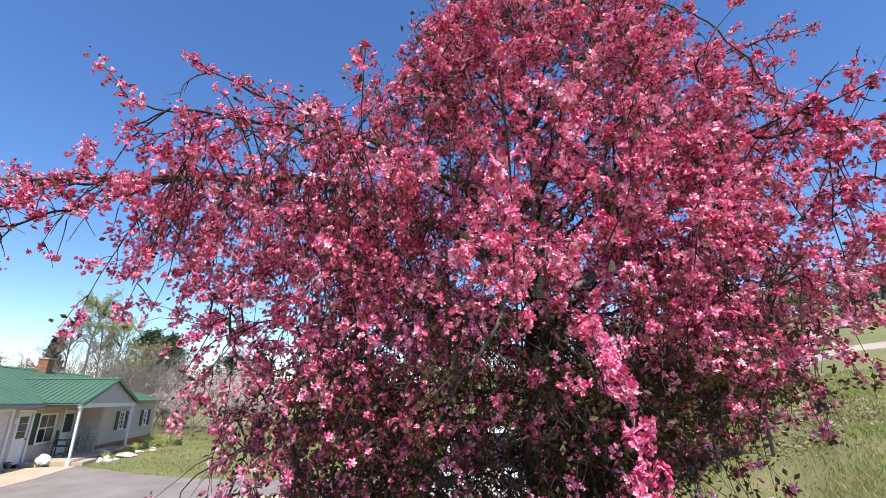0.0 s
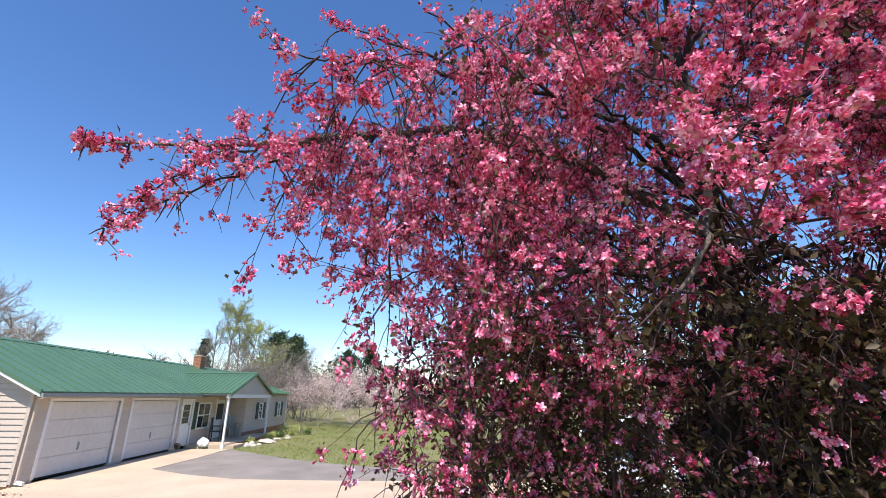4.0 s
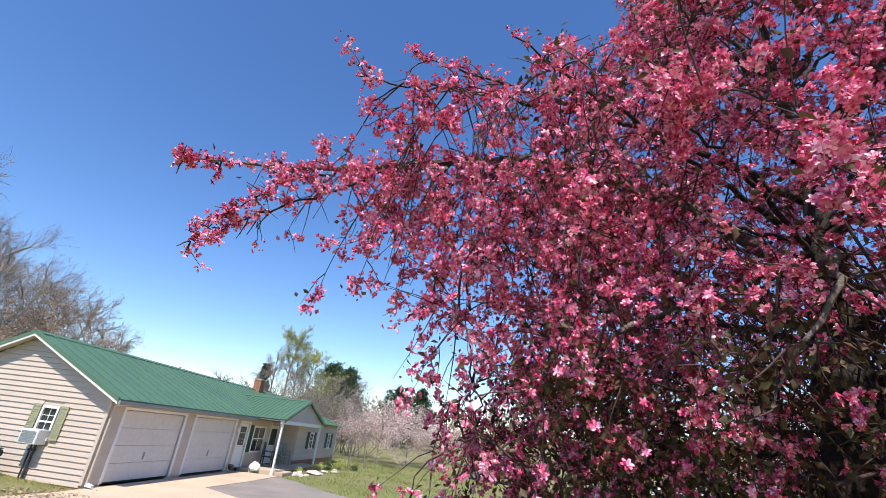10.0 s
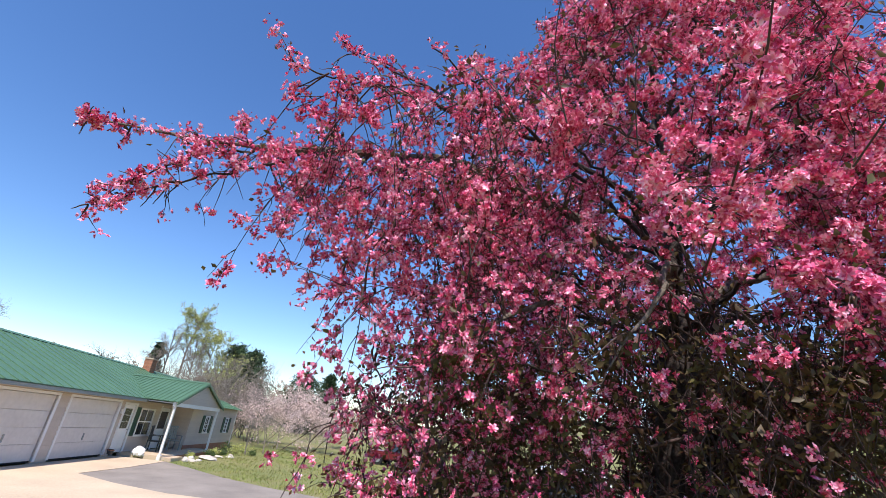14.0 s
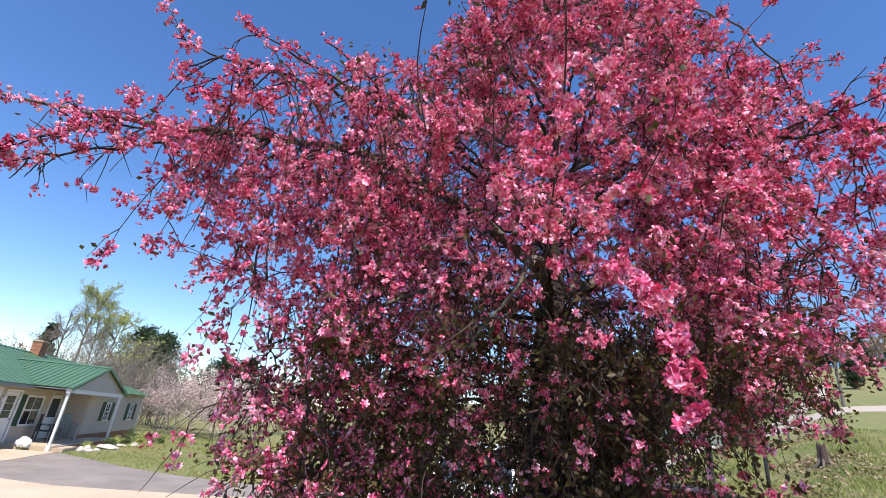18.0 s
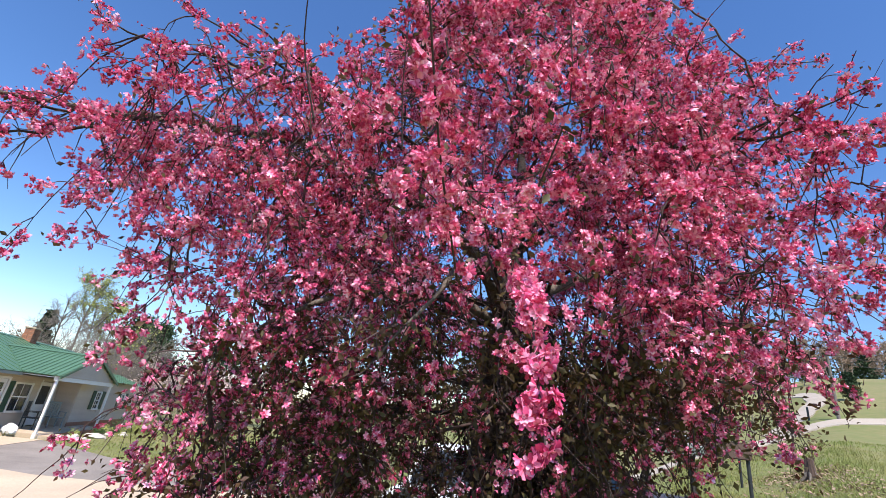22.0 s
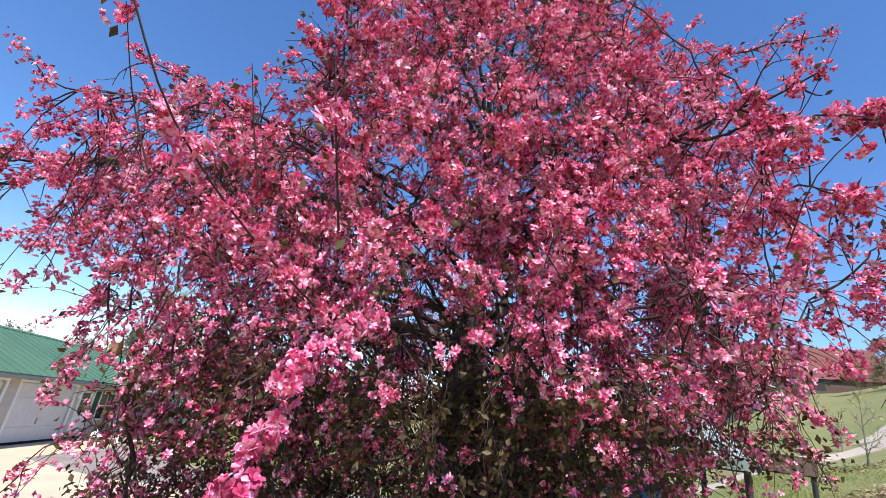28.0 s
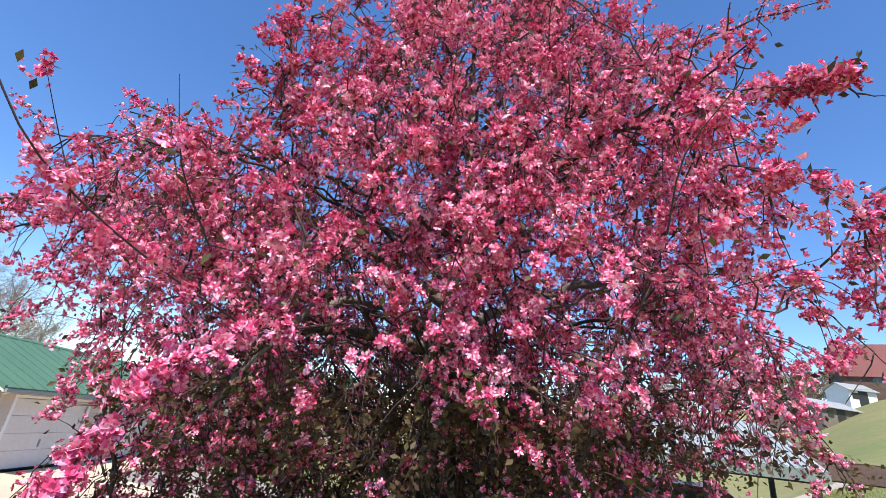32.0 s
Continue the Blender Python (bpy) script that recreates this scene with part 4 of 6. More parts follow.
# branches that fill the crown, each from the nearest limb
nodes = np.concatenate(nodes)
for step in range(2500):
    z = gen.uniform(1.2, 6.75) if step < 1950 else gen.uniform(1.15, 3.3)
    az = gen.uniform(0, 360)
    R = reach_of(az, z)
    if gen.random() > 0.35 + R / 3.2:
        continue
    rr = max(0.3, R - 0.2) * gen.uniform(0.15 if step >= 1950 else 0.3, 1.0) ** 0.6
    goal = np.array([TX + rr * math.cos(radians(az)), TY + rr * math.sin(radians(az)), z])
    gap = nodes - goal
    k = int(np.argmin((gap ** 2).sum(1) + np.where(nodes[:, 2] < z - 0.6, 0.3, 0.0)))
    a = nodes[k]
    mid = (a + goal) / 2 + np.array([0, 0, 0.12 + 0.22 * gen.random()]) + gen.normal(0, 0.08, 3)
    u = np.linspace(0, 1, 9)[:, None]
    br = (1 - u) ** 2 * a + 2 * u * (1 - u) * mid + u ** 2 * goal + np.r_[np.zeros((1, 3)), gen.normal(0, 0.012, (8, 3))]
    L = np.linalg.norm(goal - a)
    twigs.tube(br, np.linspace(0.005 + 0.004 * L, 0.0028, 9), 4)
    if len(nodes) < 3200:
        nodes = np.concatenate([nodes, br[3:7:2]])
    carriers.append((br[3:], 0.9, 1))
    side_twigs(br, 7.5, 0.12, 0.4, 2)
    tail = grow(br[-1], (br[-1] - br[-2]) + np.array([0, 0, -0.04]), gen.uniform(0.1, 0.35), 5, 1.5, 0.12, gen)
    twigs.tube(tail, np.linspace(0.0028, 0.0012, 5), 3)
    tip_spots += [tail[-1], tail[-2]]
    carriers.append((tail, 1.2, 0))

# mostly bare shoots in the shade round the stems
close_nodes = nodes[(np.hypot(nodes[:, 0] - TX, nodes[:, 1] - TY) < 1.1) & (nodes[:, 2] < 3.9)]
for _ in range(190):
    z, az = gen.uniform(1.9, 3.3), gen.uniform(195, 375)
    rr = gen.uniform(0.2, 0.75 + 0.35 * (z - 1.9))
    a = close_nodes[int(gen.integers(0, len(close_nodes)))] if gen.random() < 0.5 else TRUNK[int(gen.uniform(4, 24))]
    goal = np.array([TX + rr * math.cos(radians(az)), TY + rr * math.sin(radians(az)), z])
    mid = (a + goal) / 2 + gen.normal(0, 0.2, 3) + (0, 0, 0.15)
    u = np.linspace(0, 1, 8)[:, None]
    br = (1 - u) ** 2 * a + 2 * u * (1 - u) * mid + u ** 2 * goal + np.r_[np.zeros((1, 3)), gen.normal(0, 0.015, (7, 3))]
    twigs.tube(br, np.linspace(0.009, 0.0025, 8), 4)
    for _ in range(3):
        tw = grow(br[int(gen.uniform(2, 7.9))], gen.normal(0, 1, 3) + (0, 0, 0.6), gen.uniform(0.12, 0.38), 5, 0.4, 0.2, gen)
        twigs.tube(tw, np.linspace(0.004, 0.0015, 5), 3)
        carriers.append((tw, 0.35, 2))

# shoots near the path: a hanging garland, an upright spray and bare twigs
GARLAND = spline([(-10.4, -13.4, 3.35), (-10.9, -13.26, 3.2), (-11.2, -13.18, 3.02), (-11.29, -13.16, 2.87), (-11.36, -13.16, 2.7)], 14)
SPRAY = spline([(-10.6, -13.1, 3.25), (-10.95, -12.98, 3.34), (-11.2, -12.89, 3.43), (-11.42, -12.82, 3.54), (-11.54, -12.76, 3.72)], 14)
for line, r in ((GARLAND, 0.006), (SPRAY, 0.0045)):
    twigs.tube(line, np.linspace(r, 0.0025, 14), 6)
for base, tip in (((-11.15, -13.2, 3.4), (-11.42, -13.16, 3.78)), ((-10.8, -12.8, 3.65), (-11.0, -12.74, 4.04)), ((-10.95, -12.5, 3.6), (-11.21, -12.43, 4.03)), ((-10.7, -14.85, 4.2), (-10.95, -15.0, 4.62)), ((-11.1, -14.5, 3.55), (-11.36, -14.61, 3.87))):
    line = spline([base, tuple((np.array(base) + tip) / 2 + gen.normal(0, 0.03, 3)), tip], 7)
    twigs.tube(line, np.linspace(0.0035, 0.0013, 7), 4)
    carriers.append((line, 0.9, 2))
    carriers.append((line[2:], 0.35, 0))
child("twig_growth", twigs.mesh("twig_growth", TWIG), crab, "thin dark twigs", kind="stuff")

# blossoms in clusters along the twigs
spots, leafy = [], []
for line, dens, kind_no in carriers:
    L = np.linalg.norm(np.diff(line, axis=0), axis=1).sum()
    u = gen.uniform(0, len(line) - 1.001, gen.poisson(L / 0.19 * dens))
    k = u.astype(int)
    p = line[k] + (line[k + 1] - line[k]) * (u - k)[:, None]
    (leafy if kind_no == 2 else spots).append(p)
spots, leafy = np.concatenate(spots + [np.array(tip_spots)[gen.random(len(tip_spots)) < 0.6]]), np.concatenate(leafy)
spots = spots[spots[:, 2] > TZ + 0.3]
inner = np.hypot(spots[:, 0] - TX, spots[:, 1] - TY)
leftward = np.cos(np.arctan2(spots[:, 1] - TY, spots[:, 0] - TX) - radians(108)) > 0.6
low_bloom = np.where(leftward, np.interp(spots[:, 2], [1.3, 2.2, 3.0], [0.25, 0.36, 0.7]), np.interp(spots[:, 2], [1.3, 2.4, 3.4], [0.12, 0.22, 0.5]))
keep_p = np.where(spots[:, 2] > 3.4, 0.95, low_bloom) * np.interp(inner, [0.3, 1.5], [0.22, 1.0])
keep_p = np.where((spots[:, 1] > -12.9) & (spots[:, 2] > 3.9), keep_p * 0.68, keep_p)
front = np.cos(np.arctan2(spots[:, 1] - TY, spots[:, 0] - TX) - radians(178)) > 0.75
keep_p = np.where(front & (spots[:, 2] < 3.2), keep_p * 0.55, keep_p)
# old wood of the great limbs stays bare on its open side
for pts in (MAIN_BOUGHS[0][0], MAIN_BOUGHS[5][0], MAIN_BOUGHS[6][0], MAIN_BOUGHS[7][0]):
    for q in spline(pts, 22)[2:15]:
        off = spots - q
        keep_p = np.where((np.hypot(off[:, 1] - 0.1 * off[:, 0], off[:, 2] - 0.6 * off[:, 0]) < 0.1) & (off[:, 0] < 0.1) & (off[:, 0] > -1.2), keep_p * 0.3, keep_p)
bloom_at = spots[gen.random(len(spots)) < keep_p]
count = gen.integers(5, 16, len(bloom_at))
centre = np.array([TX, TY, 3.9])
places = np.repeat(bloom_at, count, 0) + gen.normal(0, 0.023, (count.sum(), 3))
normals = gen.normal(0, 0.7, places.shape) + (places - centre) / np.linalg.norm(places - centre, axis=1)[:, None] * 0.6 + np.array([0, 0, 0.2])
sizes = gen.uniform(0.0155, 0.0265, len(places))
kinds = gen.random(len(places))
NEAR_FLOWERS = [flower_shape(9, 7, 14, 4), flower_shape(8, 6, 34, 5)]
FLOWERS = [flower_shape(6, 4, 18, 1), flower_shape(6, 3, 42, 2), flower_shape(4, 0, 70, 3)]
for low, high, shape in ((0.0, 0.5, FLOWERS[0]), (0.5, 0.8, FLOWERS[1]), (0.8, 1.01, FLOWERS[2])):
    pick = (kinds >= low) & (kinds < high)
    size = sizes[pick] * (0.62 if low > 0.7 else 1.0)
    v, f = scatter(*shape, places[pick], frames_of(normals[pick], gen), size)
    child("bud_mass" if low > 0.7 else "blossom_mass", bulk("blossom_mass", v, f, BUD if low > 0.7 else BLOSSOM), crab, "deep rose buds" if low > 0.7 else "rose-pink double blossoms", kind="stuff")
# leaves
low_spots = spots[spots[:, 2] < 3.1]
all_leaf = np.concatenate([spots[gen.integers(0, len(spots), int(len(spots) * 1.5))], low_spots[gen.integers(0, len(low_spots), int(len(low_spots) * 6.5))], np.repeat(leafy, 3, 0)])
facing = np.cos(np.arctan2(all_leaf[:, 1] - TY, all_leaf[:, 0] - TX) - radians(195))
leftish = np.cos(np.arctan2(all_leaf[:, 1] - TY, all_leaf[:, 0] - TX) - radians(108))
all_leaf = all_leaf[(all_leaf[:, 2] > 2.95) | (facing < 0.5) | (gen.random(len(all_leaf)) < 0.45)]
all_leaf = all_leaf[(all_leaf[:, 1] < -12.0) | (gen.random(len(all_leaf)) < 0.3)]
at = all_leaf + gen.normal(0, 0.035, all_leaf.shape)
lv = np.array([(0, 0, 0), (0.5, 0.27, 0.06), (1, 0, -0.08), (0.5, -0.27, 0.06)])
lf = np.array([(0, 1, 2), (0, 2, 3)])
v, f = scatter(lv, lf, at, frames_of(gen.normal(0, 1, at.shape) + (0, 0, 0.5), gen), gen.uniform(0.025, 0.05, len(at)))
child("leaf_mass", bulk("leaf_mass", v, f, LEAF), crab, "small bronze-green leaves", kind="stuff")

# clusters that hang nearest to the path, each a piece of its own
cluster_meshes = []
for i in range(5):
    g = np.random.default_rng(70 + i)
    n = 4 + i % 3
    at = g.normal(0, 0.022, (n, 3))
    stalks = Wood()
    for p in at:
        stalks.tube(np.array([(0, 0, 0.03), p * 0.5 + (0, 0, 0.012), p]), [0.0016, 0.0014, 0.0018], 3)
    sv, sf = np.concatenate(stalks.v), np.concatenate(stalks.f)
    vs, fs, base = [sv], [sf[:, :3], sf[:, [0, 2, 3]]], len(sv)
    for shape, a, b in ((NEAR_FLOWERS[0], 0, n - 2), (NEAR_FLOWERS[1], n - 2, n)):
        nn = g.normal(0, 0.6, (b - a, 3)) + at[a:b] * 18 + (0, 0, 0.3)
        v, f = scatter(*shape, at[a:b], frames_of(nn, g), g.uniform(0.023, 0.030, b - a))
        vs.append(v), fs.append(f + base)
        base += len(v)
    cluster_meshes.append(bulk("flower_head", np.concatenate(vs), np.concatenate(fs), BLOSSOM))
near_spots = [GARLAND[int(gen.uniform(4, 14))] + gen.normal(0, 0.014, 3) for _ in range(48)] + [SPRAY[int(gen.uniform(3, 11))] + gen.normal(0, 0.025, 3) for _ in range(18)]
ahead = bloom_at[(bloom_at[:, 0] < -10.55) & (bloom_at[:, 2] > 2.7)]
near_spots += list(ahead[gen.permutation(len(ahead))[:240]])
for i, p in enumerate(near_spots):
    ob = child("flower_head", cluster_meshes[int(gen.integers(0, 5))], crab)
    ob.matrix_basis = Matrix.LocRotScale(Vector(p), Euler(gen.uniform(-3.1, 3.1, 3)), Vector((1, 1, 1)) * (0.78 if i < 66 else 0.95))

# ---- trees round the place ----
def bare_tree(name, label, tall, spread, seed, bark, leaf=None, leaf_n=0, leaf_size=0.12, upward=0.5, category="tree", first=0.25, boughs=16, split=True, trunks=1, scatter_leaf=0.02):
    """A leafless or thinly leaved tree: trunk, forked limbs, fine twigs, and small separate leaves."""
    g = np.random.default_rng(seed)
    tree = thing(name, label, category)
    whole, fine, tips, top = Wood(), Wood(), [], 0.0
    for k_trunk in range(trunks):
        lean = 0.04 if trunks == 1 else 0.42
        trunk = Wood()
        line = grow((0, 0, -0.2), (g.normal(0, lean), g.normal(0, lean), 1), tall * (1 if trunks == 1 else g.uniform(0.7, 1.0)), 14, -0.02, 0.05, g)
        trunk.tube(line, np.linspace(tall * 0.016 / trunks ** 0.5, tall * 0.002, 14), 8)
        child("trunk", trunk.mesh("trunk", bark), tree)
        for _ in range(boughs // trunks):
            k = int(g.uniform(14 * first, 12.7))
            a = g.uniform(0, 6.283)
            way = np.array([math.cos(a), math.sin(a), upward + g.uniform(-0.1, 0.7)])
            L = spread * g.uniform(0.55, 1.0) * (1.2 - (k / 14 - first) * 0.85)
            b1 = grow(line[k], way, L, 9, -0.12 * upward, 0.11, g)
            limb = Wood() if split else whole
            limb.tube(b1, np.linspace(tall * 0.006, tall * 0.0012, 9), 5)
            if split:
                child("limb", limb.mesh("limb", bark), tree)
            for _ in range(10):
                j = int(g.uniform(2, 8.9))
                b2 = grow(b1[j], turned(b1[j] - b1[j - 1], 46, g) + np.array([0, 0, 0.2 * upward]), L * g.uniform(0.25, 0.55), 6, 0, 0.11, g)
                fine.tube(b2, np.linspace(tall * 0.0017, tall * 0.0007, 6), 3)
                for _ in range(6):
                    i = int(g.uniform(1, 5.9))
                    b3 = grow(b2[i], turned(b2[i] - b2[i - 1], 44, g) + np.array([0, 0, 0.15 * upward]), L * g.uniform(0.12, 0.3), 4, 0, 0.12, g)
                    fine.tube(b3, np.linspace(tall * 0.0009, tall * 0.0005, 4), 3)
                    tips.append(b3)
    if not split:
        child("branchwork", whole.mesh("branchwork", bark), tree, kind="stuff")
    child("twig_growth", fine.mesh("twig_growth", bark), tree, kind="stuff")
    tips = np.concatenate(tips)
    TOPS[tree.name] = float(np.percentile(tips[:, 2], 99.7))
    if leaf is not None:
        at = tips[g.integers(0, len(tips), leaf_n)] + g.normal(0, spread * scatter_leaf, (leaf_n, 3))
        at[:, 2] = np.maximum(at[:, 2], 0.06)
        v, f = scatter(lv - (0.5, 0, 0), lf, at, frames_of(g.normal(0, 1, at.shape), g), leaf_size * g.uniform(0.6, 1.3, leaf_n))
        child("crown", bulk("crown", v, f, leaf), tree, kind="stuff")
    return tree


def conifer(name, label, tall, wide, seed, round_top=0.0, n=9000, size=0.36):
    """An evergreen: trunk, whorled boughs and many short needle sprays."""
    g = np.random.default_rng(seed)
    tree = thing(name, label, "tree")
    trunk, bough = Wood(), Wood()
    trunk.tube(np.array([(0, 0, -0.2), (0, 0, tall * 0.5), (0, 0, tall * 0.97)]), [tall * 0.02, tall * 0.013, 0.01], 8)
    at = []
    for _ in range(120):
        h = g.uniform(0.05, 0.98)
        env = wide * ((1 - h) ** 0.7 if not round_top else math.sin(math.pi * min(1, h * 0.92 + 0.1)) ** 0.6)
        a = g.uniform(0, 6.283)
        L = env * g.uniform(0.65, 1.12)
        b = grow((0, 0, h * tall), (math.cos(a), math.sin(a), 0.35), max(L, 0.1), 6, 0.12, 0.08, g)
        bough.tube(b, np.linspace(0.03, 0.008, 6) * tall / 10, 3)
        at.append(b[1:])
    at = np.concatenate(at)
    at = at[g.integers(0, len(at), n)] + g.normal(0, wide * 0.07, (n, 3)) * (1, 1, 0.8)
    at[:, 2] = np.maximum(at[:, 2], 0.05)
    v, f = scatter(np.array([(0, 0, 0), (0.5, 0.2, 0.1), (1, 0, 0), (0.5, -0.2, 0.1)]), lf, at, frames_of(g.normal(0, 1, at.shape) + (0, 0, 0.4), g), size * g.uniform(0.6, 1.3, n))
    child("trunk", trunk.mesh("trunk", GREY_BARK), tree)
    child("branchwork", bough.mesh("branchwork", GREY_BARK), tree, kind="stuff")
    child("needle_growth", bulk("needle_growth", v, f, CONIFER), tree, kind="stuff")
    TOPS[tree.name] = tall
    return tree


TOPS = {}
EYE_Z = 2.75


def rise_to(ob, az, d, el):
    """The scale at which a tree's top stands at an angle of el degrees over the path."""
    return (EYE_Z + d * math.tan(radians(el)) - h1(*polar(az, d))) / TOPS[ob.name]


def polar(az, d):
    return HUB[0] + d * math.cos(radians(az)), HUB[1] + d * math.sin(radians(az))


def stand(ob, az, d, turn=0.0, s=1.0):
    x, y = polar(az, d)
    ob.matrix_basis = Matrix.Translation((x, y, h1(x, y) - 0.05)) @ Matrix.Rotation(radians(turn), 4, "Z") @ Matrix.Diagonal((s, s, s, 1))
    return ob


def again(ob, az, d, turn, s):
    x, y = polar(az, d)
    made = copy_thing(ob, Matrix.Identity(4))
    made.matrix_basis = Matrix.Translation((x, y, h1(x, y) - 0.05)) @ Matrix.Rotation(radians(turn), 4, "Z") @ Matrix.Diagonal((s, s, s, 1))
    return made


# woods behind the gable end
woods = [bare_tree("bare_tree", "tall leafless grey tree at the wood's edge", 14, 5.6, 21 + i, WOODS_BARK, BROWN_LEAF if i == 2 else None, 900, 0.12, 0.75, boughs=15, first=0.22) for i in range(3)]
g2 = np.random.default_rng(5)
first_use = set()
WOOD_LINE = [44, 47, 50, 52, 55, 58, 60, 62.5, 65, 70, 78], [5.6, 7.2, 9.8, 11.4, 12.6, 14.6, 16.2, 17.6, 18.0, 18, 18]
for k in range(36):
    az = 45.2 + k * 0.83 + g2.uniform(-0.4, 0.4)
    d = (46, 54, 63)[k % 3] + g2.uniform(-2, 2) + (8 if az < 50 else 0)
    i = k % 3
    tagged(woods[i], group="woods behind the house")
    s = rise_to(woods[i], az, d, float(np.interp(az, *WOOD_LINE)) * g2.uniform(0.84, 1.07))
    if i in first_use:
        again(woods[i], az, d, g2.uniform(0, 360), s)
    else:
        stand(woods[i], az, d, g2.uniform(0, 360), s)
        first_use.add(i)
under = bare_tree("brush", "brown brushy undergrowth below the bare trees", 4.2, 3.4, 31, GREY_BARK, BROWN_LEAF, 4200, 0.085, 0.5, "bush", first=0.05, trunks=4, boughs=8)
stand(under, 60, 44)
for k in range(16):
    az = 45.5 + k * 1.7
    again(under, az, 43 + 4 * (k % 3), az * 37 % 360, (0.8 + 0.35 * math.sin(k * 2.1)) * (0.9 if az < 50 else 1.7))
stand(conifer("conifer", "dark evergreen at the edge of the wood", 9, 2.6, 41), 63.3, 36)

# beyond the porch
def set_tree(ob, az, d, el, turn=0.0):
    return stand(ob, az, d, turn, rise_to(ob, az, d, el))


set_tree(bare_tree("tall_tree", "tall thin tree with fresh yellow-green leaves", 12.5, 2.6, 51, GREY_BARK, SPRING_LEAF, 5200, 0.17, 0.75, first=0.5, scatter_leaf=0.05), 28.8, 62, 10)
set_tree(bare_tree("tall_tree", "thin tree with fresh pale green leaves", 10.2, 3.2, 52, GREY_BARK, SPRING_LEAF, 4200, 0.17, 0.5, first=0.4, scatter_leaf=0.05), 26.2, 60, 8.1)
set_tree(bare_tree("small_tree", "low tree in yellow-green leaf before the evergreens", 5.6, 2.6, 53, GREY_BARK, SPRING_LEAF, 1500, 0.16, 0.5, scatter_leaf=0.05), 24.3, 56, 5.6)
set_tree(conifer("conifer", "broad dark green evergreen behind bare shrubs", 9.0, 4.4, 42, round_top=0.6), 23.4, 62, 6.2)
set_tree(conifer("conifer", "broad dark green evergreen behind bare shrubs", 8.0, 3.8, 43), 21.8, 64, 6.0)
set_tree(conifer("conifer", "distant dark spruce among bare trees", 8.2, 1.7, 44), 31.3, 66, 5.2)
set_tree(conifer("conifer", "dark evergreen beyond the blossom tree", 8.5, 3.4, 45, round_top=0.6), 15.4, 64, 4.6)
set_tree(conifer("conifer", "dark evergreen beyond the blossom tree", 7.8, 3.4, 46), 12.6, 66, 4.6)
thin = bare_tree("bare_tree", "thin leafless tree behind the porch", 9, 3.0, 58, GREY_BARK, None, 0, 0.1, 0.8, first=0.25)
set_tree(thin, 30.2, 58, 7.2)
for az, d, el in ((27.6, 56, 6.6), (32.6, 62, 5.4), (25.0, 55, 5.6), (34.6, 64, 4.2)):
    again(thin, az, d, az * 91 % 360, rise_to(thin, az, d, el))
shrub = bare_tree("bare_shrub", "large leafless shrub with many arching stems", 4.6, 3.2, 54, GREY_BARK, None, 0, 0.1, 0.7, "bush", first=0.04, boughs=15, trunks=5)
set_tree(shrub, 24.6, 40, 5.2)
for az, d, el in ((22.6, 39, 5.4), (26.3, 44, 5.0), (20.6, 41, 4.2), (21.4, 44, 4.8), (19.2, 40, 3.2), (28.4, 48, 4.6), (30.2, 52, 4.8), (32.2, 56, 4.0), (23.6, 46, 5.2), (34.2, 60, 3.4), (36.5, 62, 2.6), (25.4, 47, 5.0)):
    again(shrub, az, d, az * 53 % 360, rise_to(shrub, az, d, el))
bloom = bare_tree("blossom_tree", "wide tree with pale pinkish-white blossom on the lawn", 4.4, 4.6, 55, GREY_BARK, WHITE_BLOOM, 9000, 0.13, 0.3, first=0.2, scatter_leaf=0.03)
set_tree(bloom, 17.4, 36, 2.9)
for az, d, turn, el in ((20.0, 42, 200, 2.4), (14.0, 38, 140, 2.8), (9.0, 44, 60, 2.2)):
    again(bloom, az, d, turn, rise_to(bloom, az, d, el))
sapling = bare_tree("sapling", "leafless young tree on the lawn", 2.6, 1.0, 56, GREY_BARK, None, 0, 0.1, 0.9, boughs=8)
stand(sapling, 18.8, 32)
again(sapling, 20.6, 30, 100, 0.9)
hedge = bare_tree("far_tree", "distant bare tree at the edge of the field", 6.5, 4.0, 57, GREY_BARK, BROWN_LEAF, 1500, 0.3, 0.6, split=False, boughs=8)
tagged(hedge, group="trees at the field's edge")
stand(hedge, 4, 80)
for i, az in enumerate(range(-34, 46, 3)):
    again(hedge, az, 84 + 12 * math.sin(i * 1.9), i * 71 % 360, 0.75 + 0.25 * math.sin(i * 2.3) + (0.4 if az < -8 else 0))

# wooded hill and pasture
hill_pine = conifer("hill_pine", "dark pine on the wooded hilltop", 11, 3.4, 61, n=1500, size=0.9)
tagged(hill_pine, group="pines on the hill")
stand(hill_pine, -52, 170)
hill_bare = bare_tree("hill_tree", "grey-brown leafless tree on the hillside", 10, 5, 62, GREY_BARK, BROWN_LEAF, 1600, 0.4, 0.7, split=False, boughs=5)
tagged(hill_bare, group="bare trees on the hillside")
stand(hill_bare, -49, 140)
for i in range(86):
    az = -30 - 0.4 * i + g2.uniform(-0.4, 0.4)
    d = g2.uniform(130, 195)
    again(hill_pine if i % 2 and d > 150 else hill_bare, az, d, g2.uniform(0, 360), g2.uniform(0.7, 1.05))
olive = bare_tree("round_tree", "rounded olive-brown tree at the end of the track", 4.4, 2.6, 64, GREY_BARK, OLIVE_LEAF, 5000, 0.18, 0.35, first=0.1, scatter_leaf=0.06)
stand(olive, -48.6, 60, 0, 0.6)
again(olive, -47.2, 64, 80, 0.66)
again(olive, -45.2, 68, 190, 0.6)
stand(conifer("round_cedar", "rounded dark green cedar standing alone on the pasture", 1.75, 0.62, 63, round_top=1.0, n=5200, size=0.11), -51.8, 38.0)


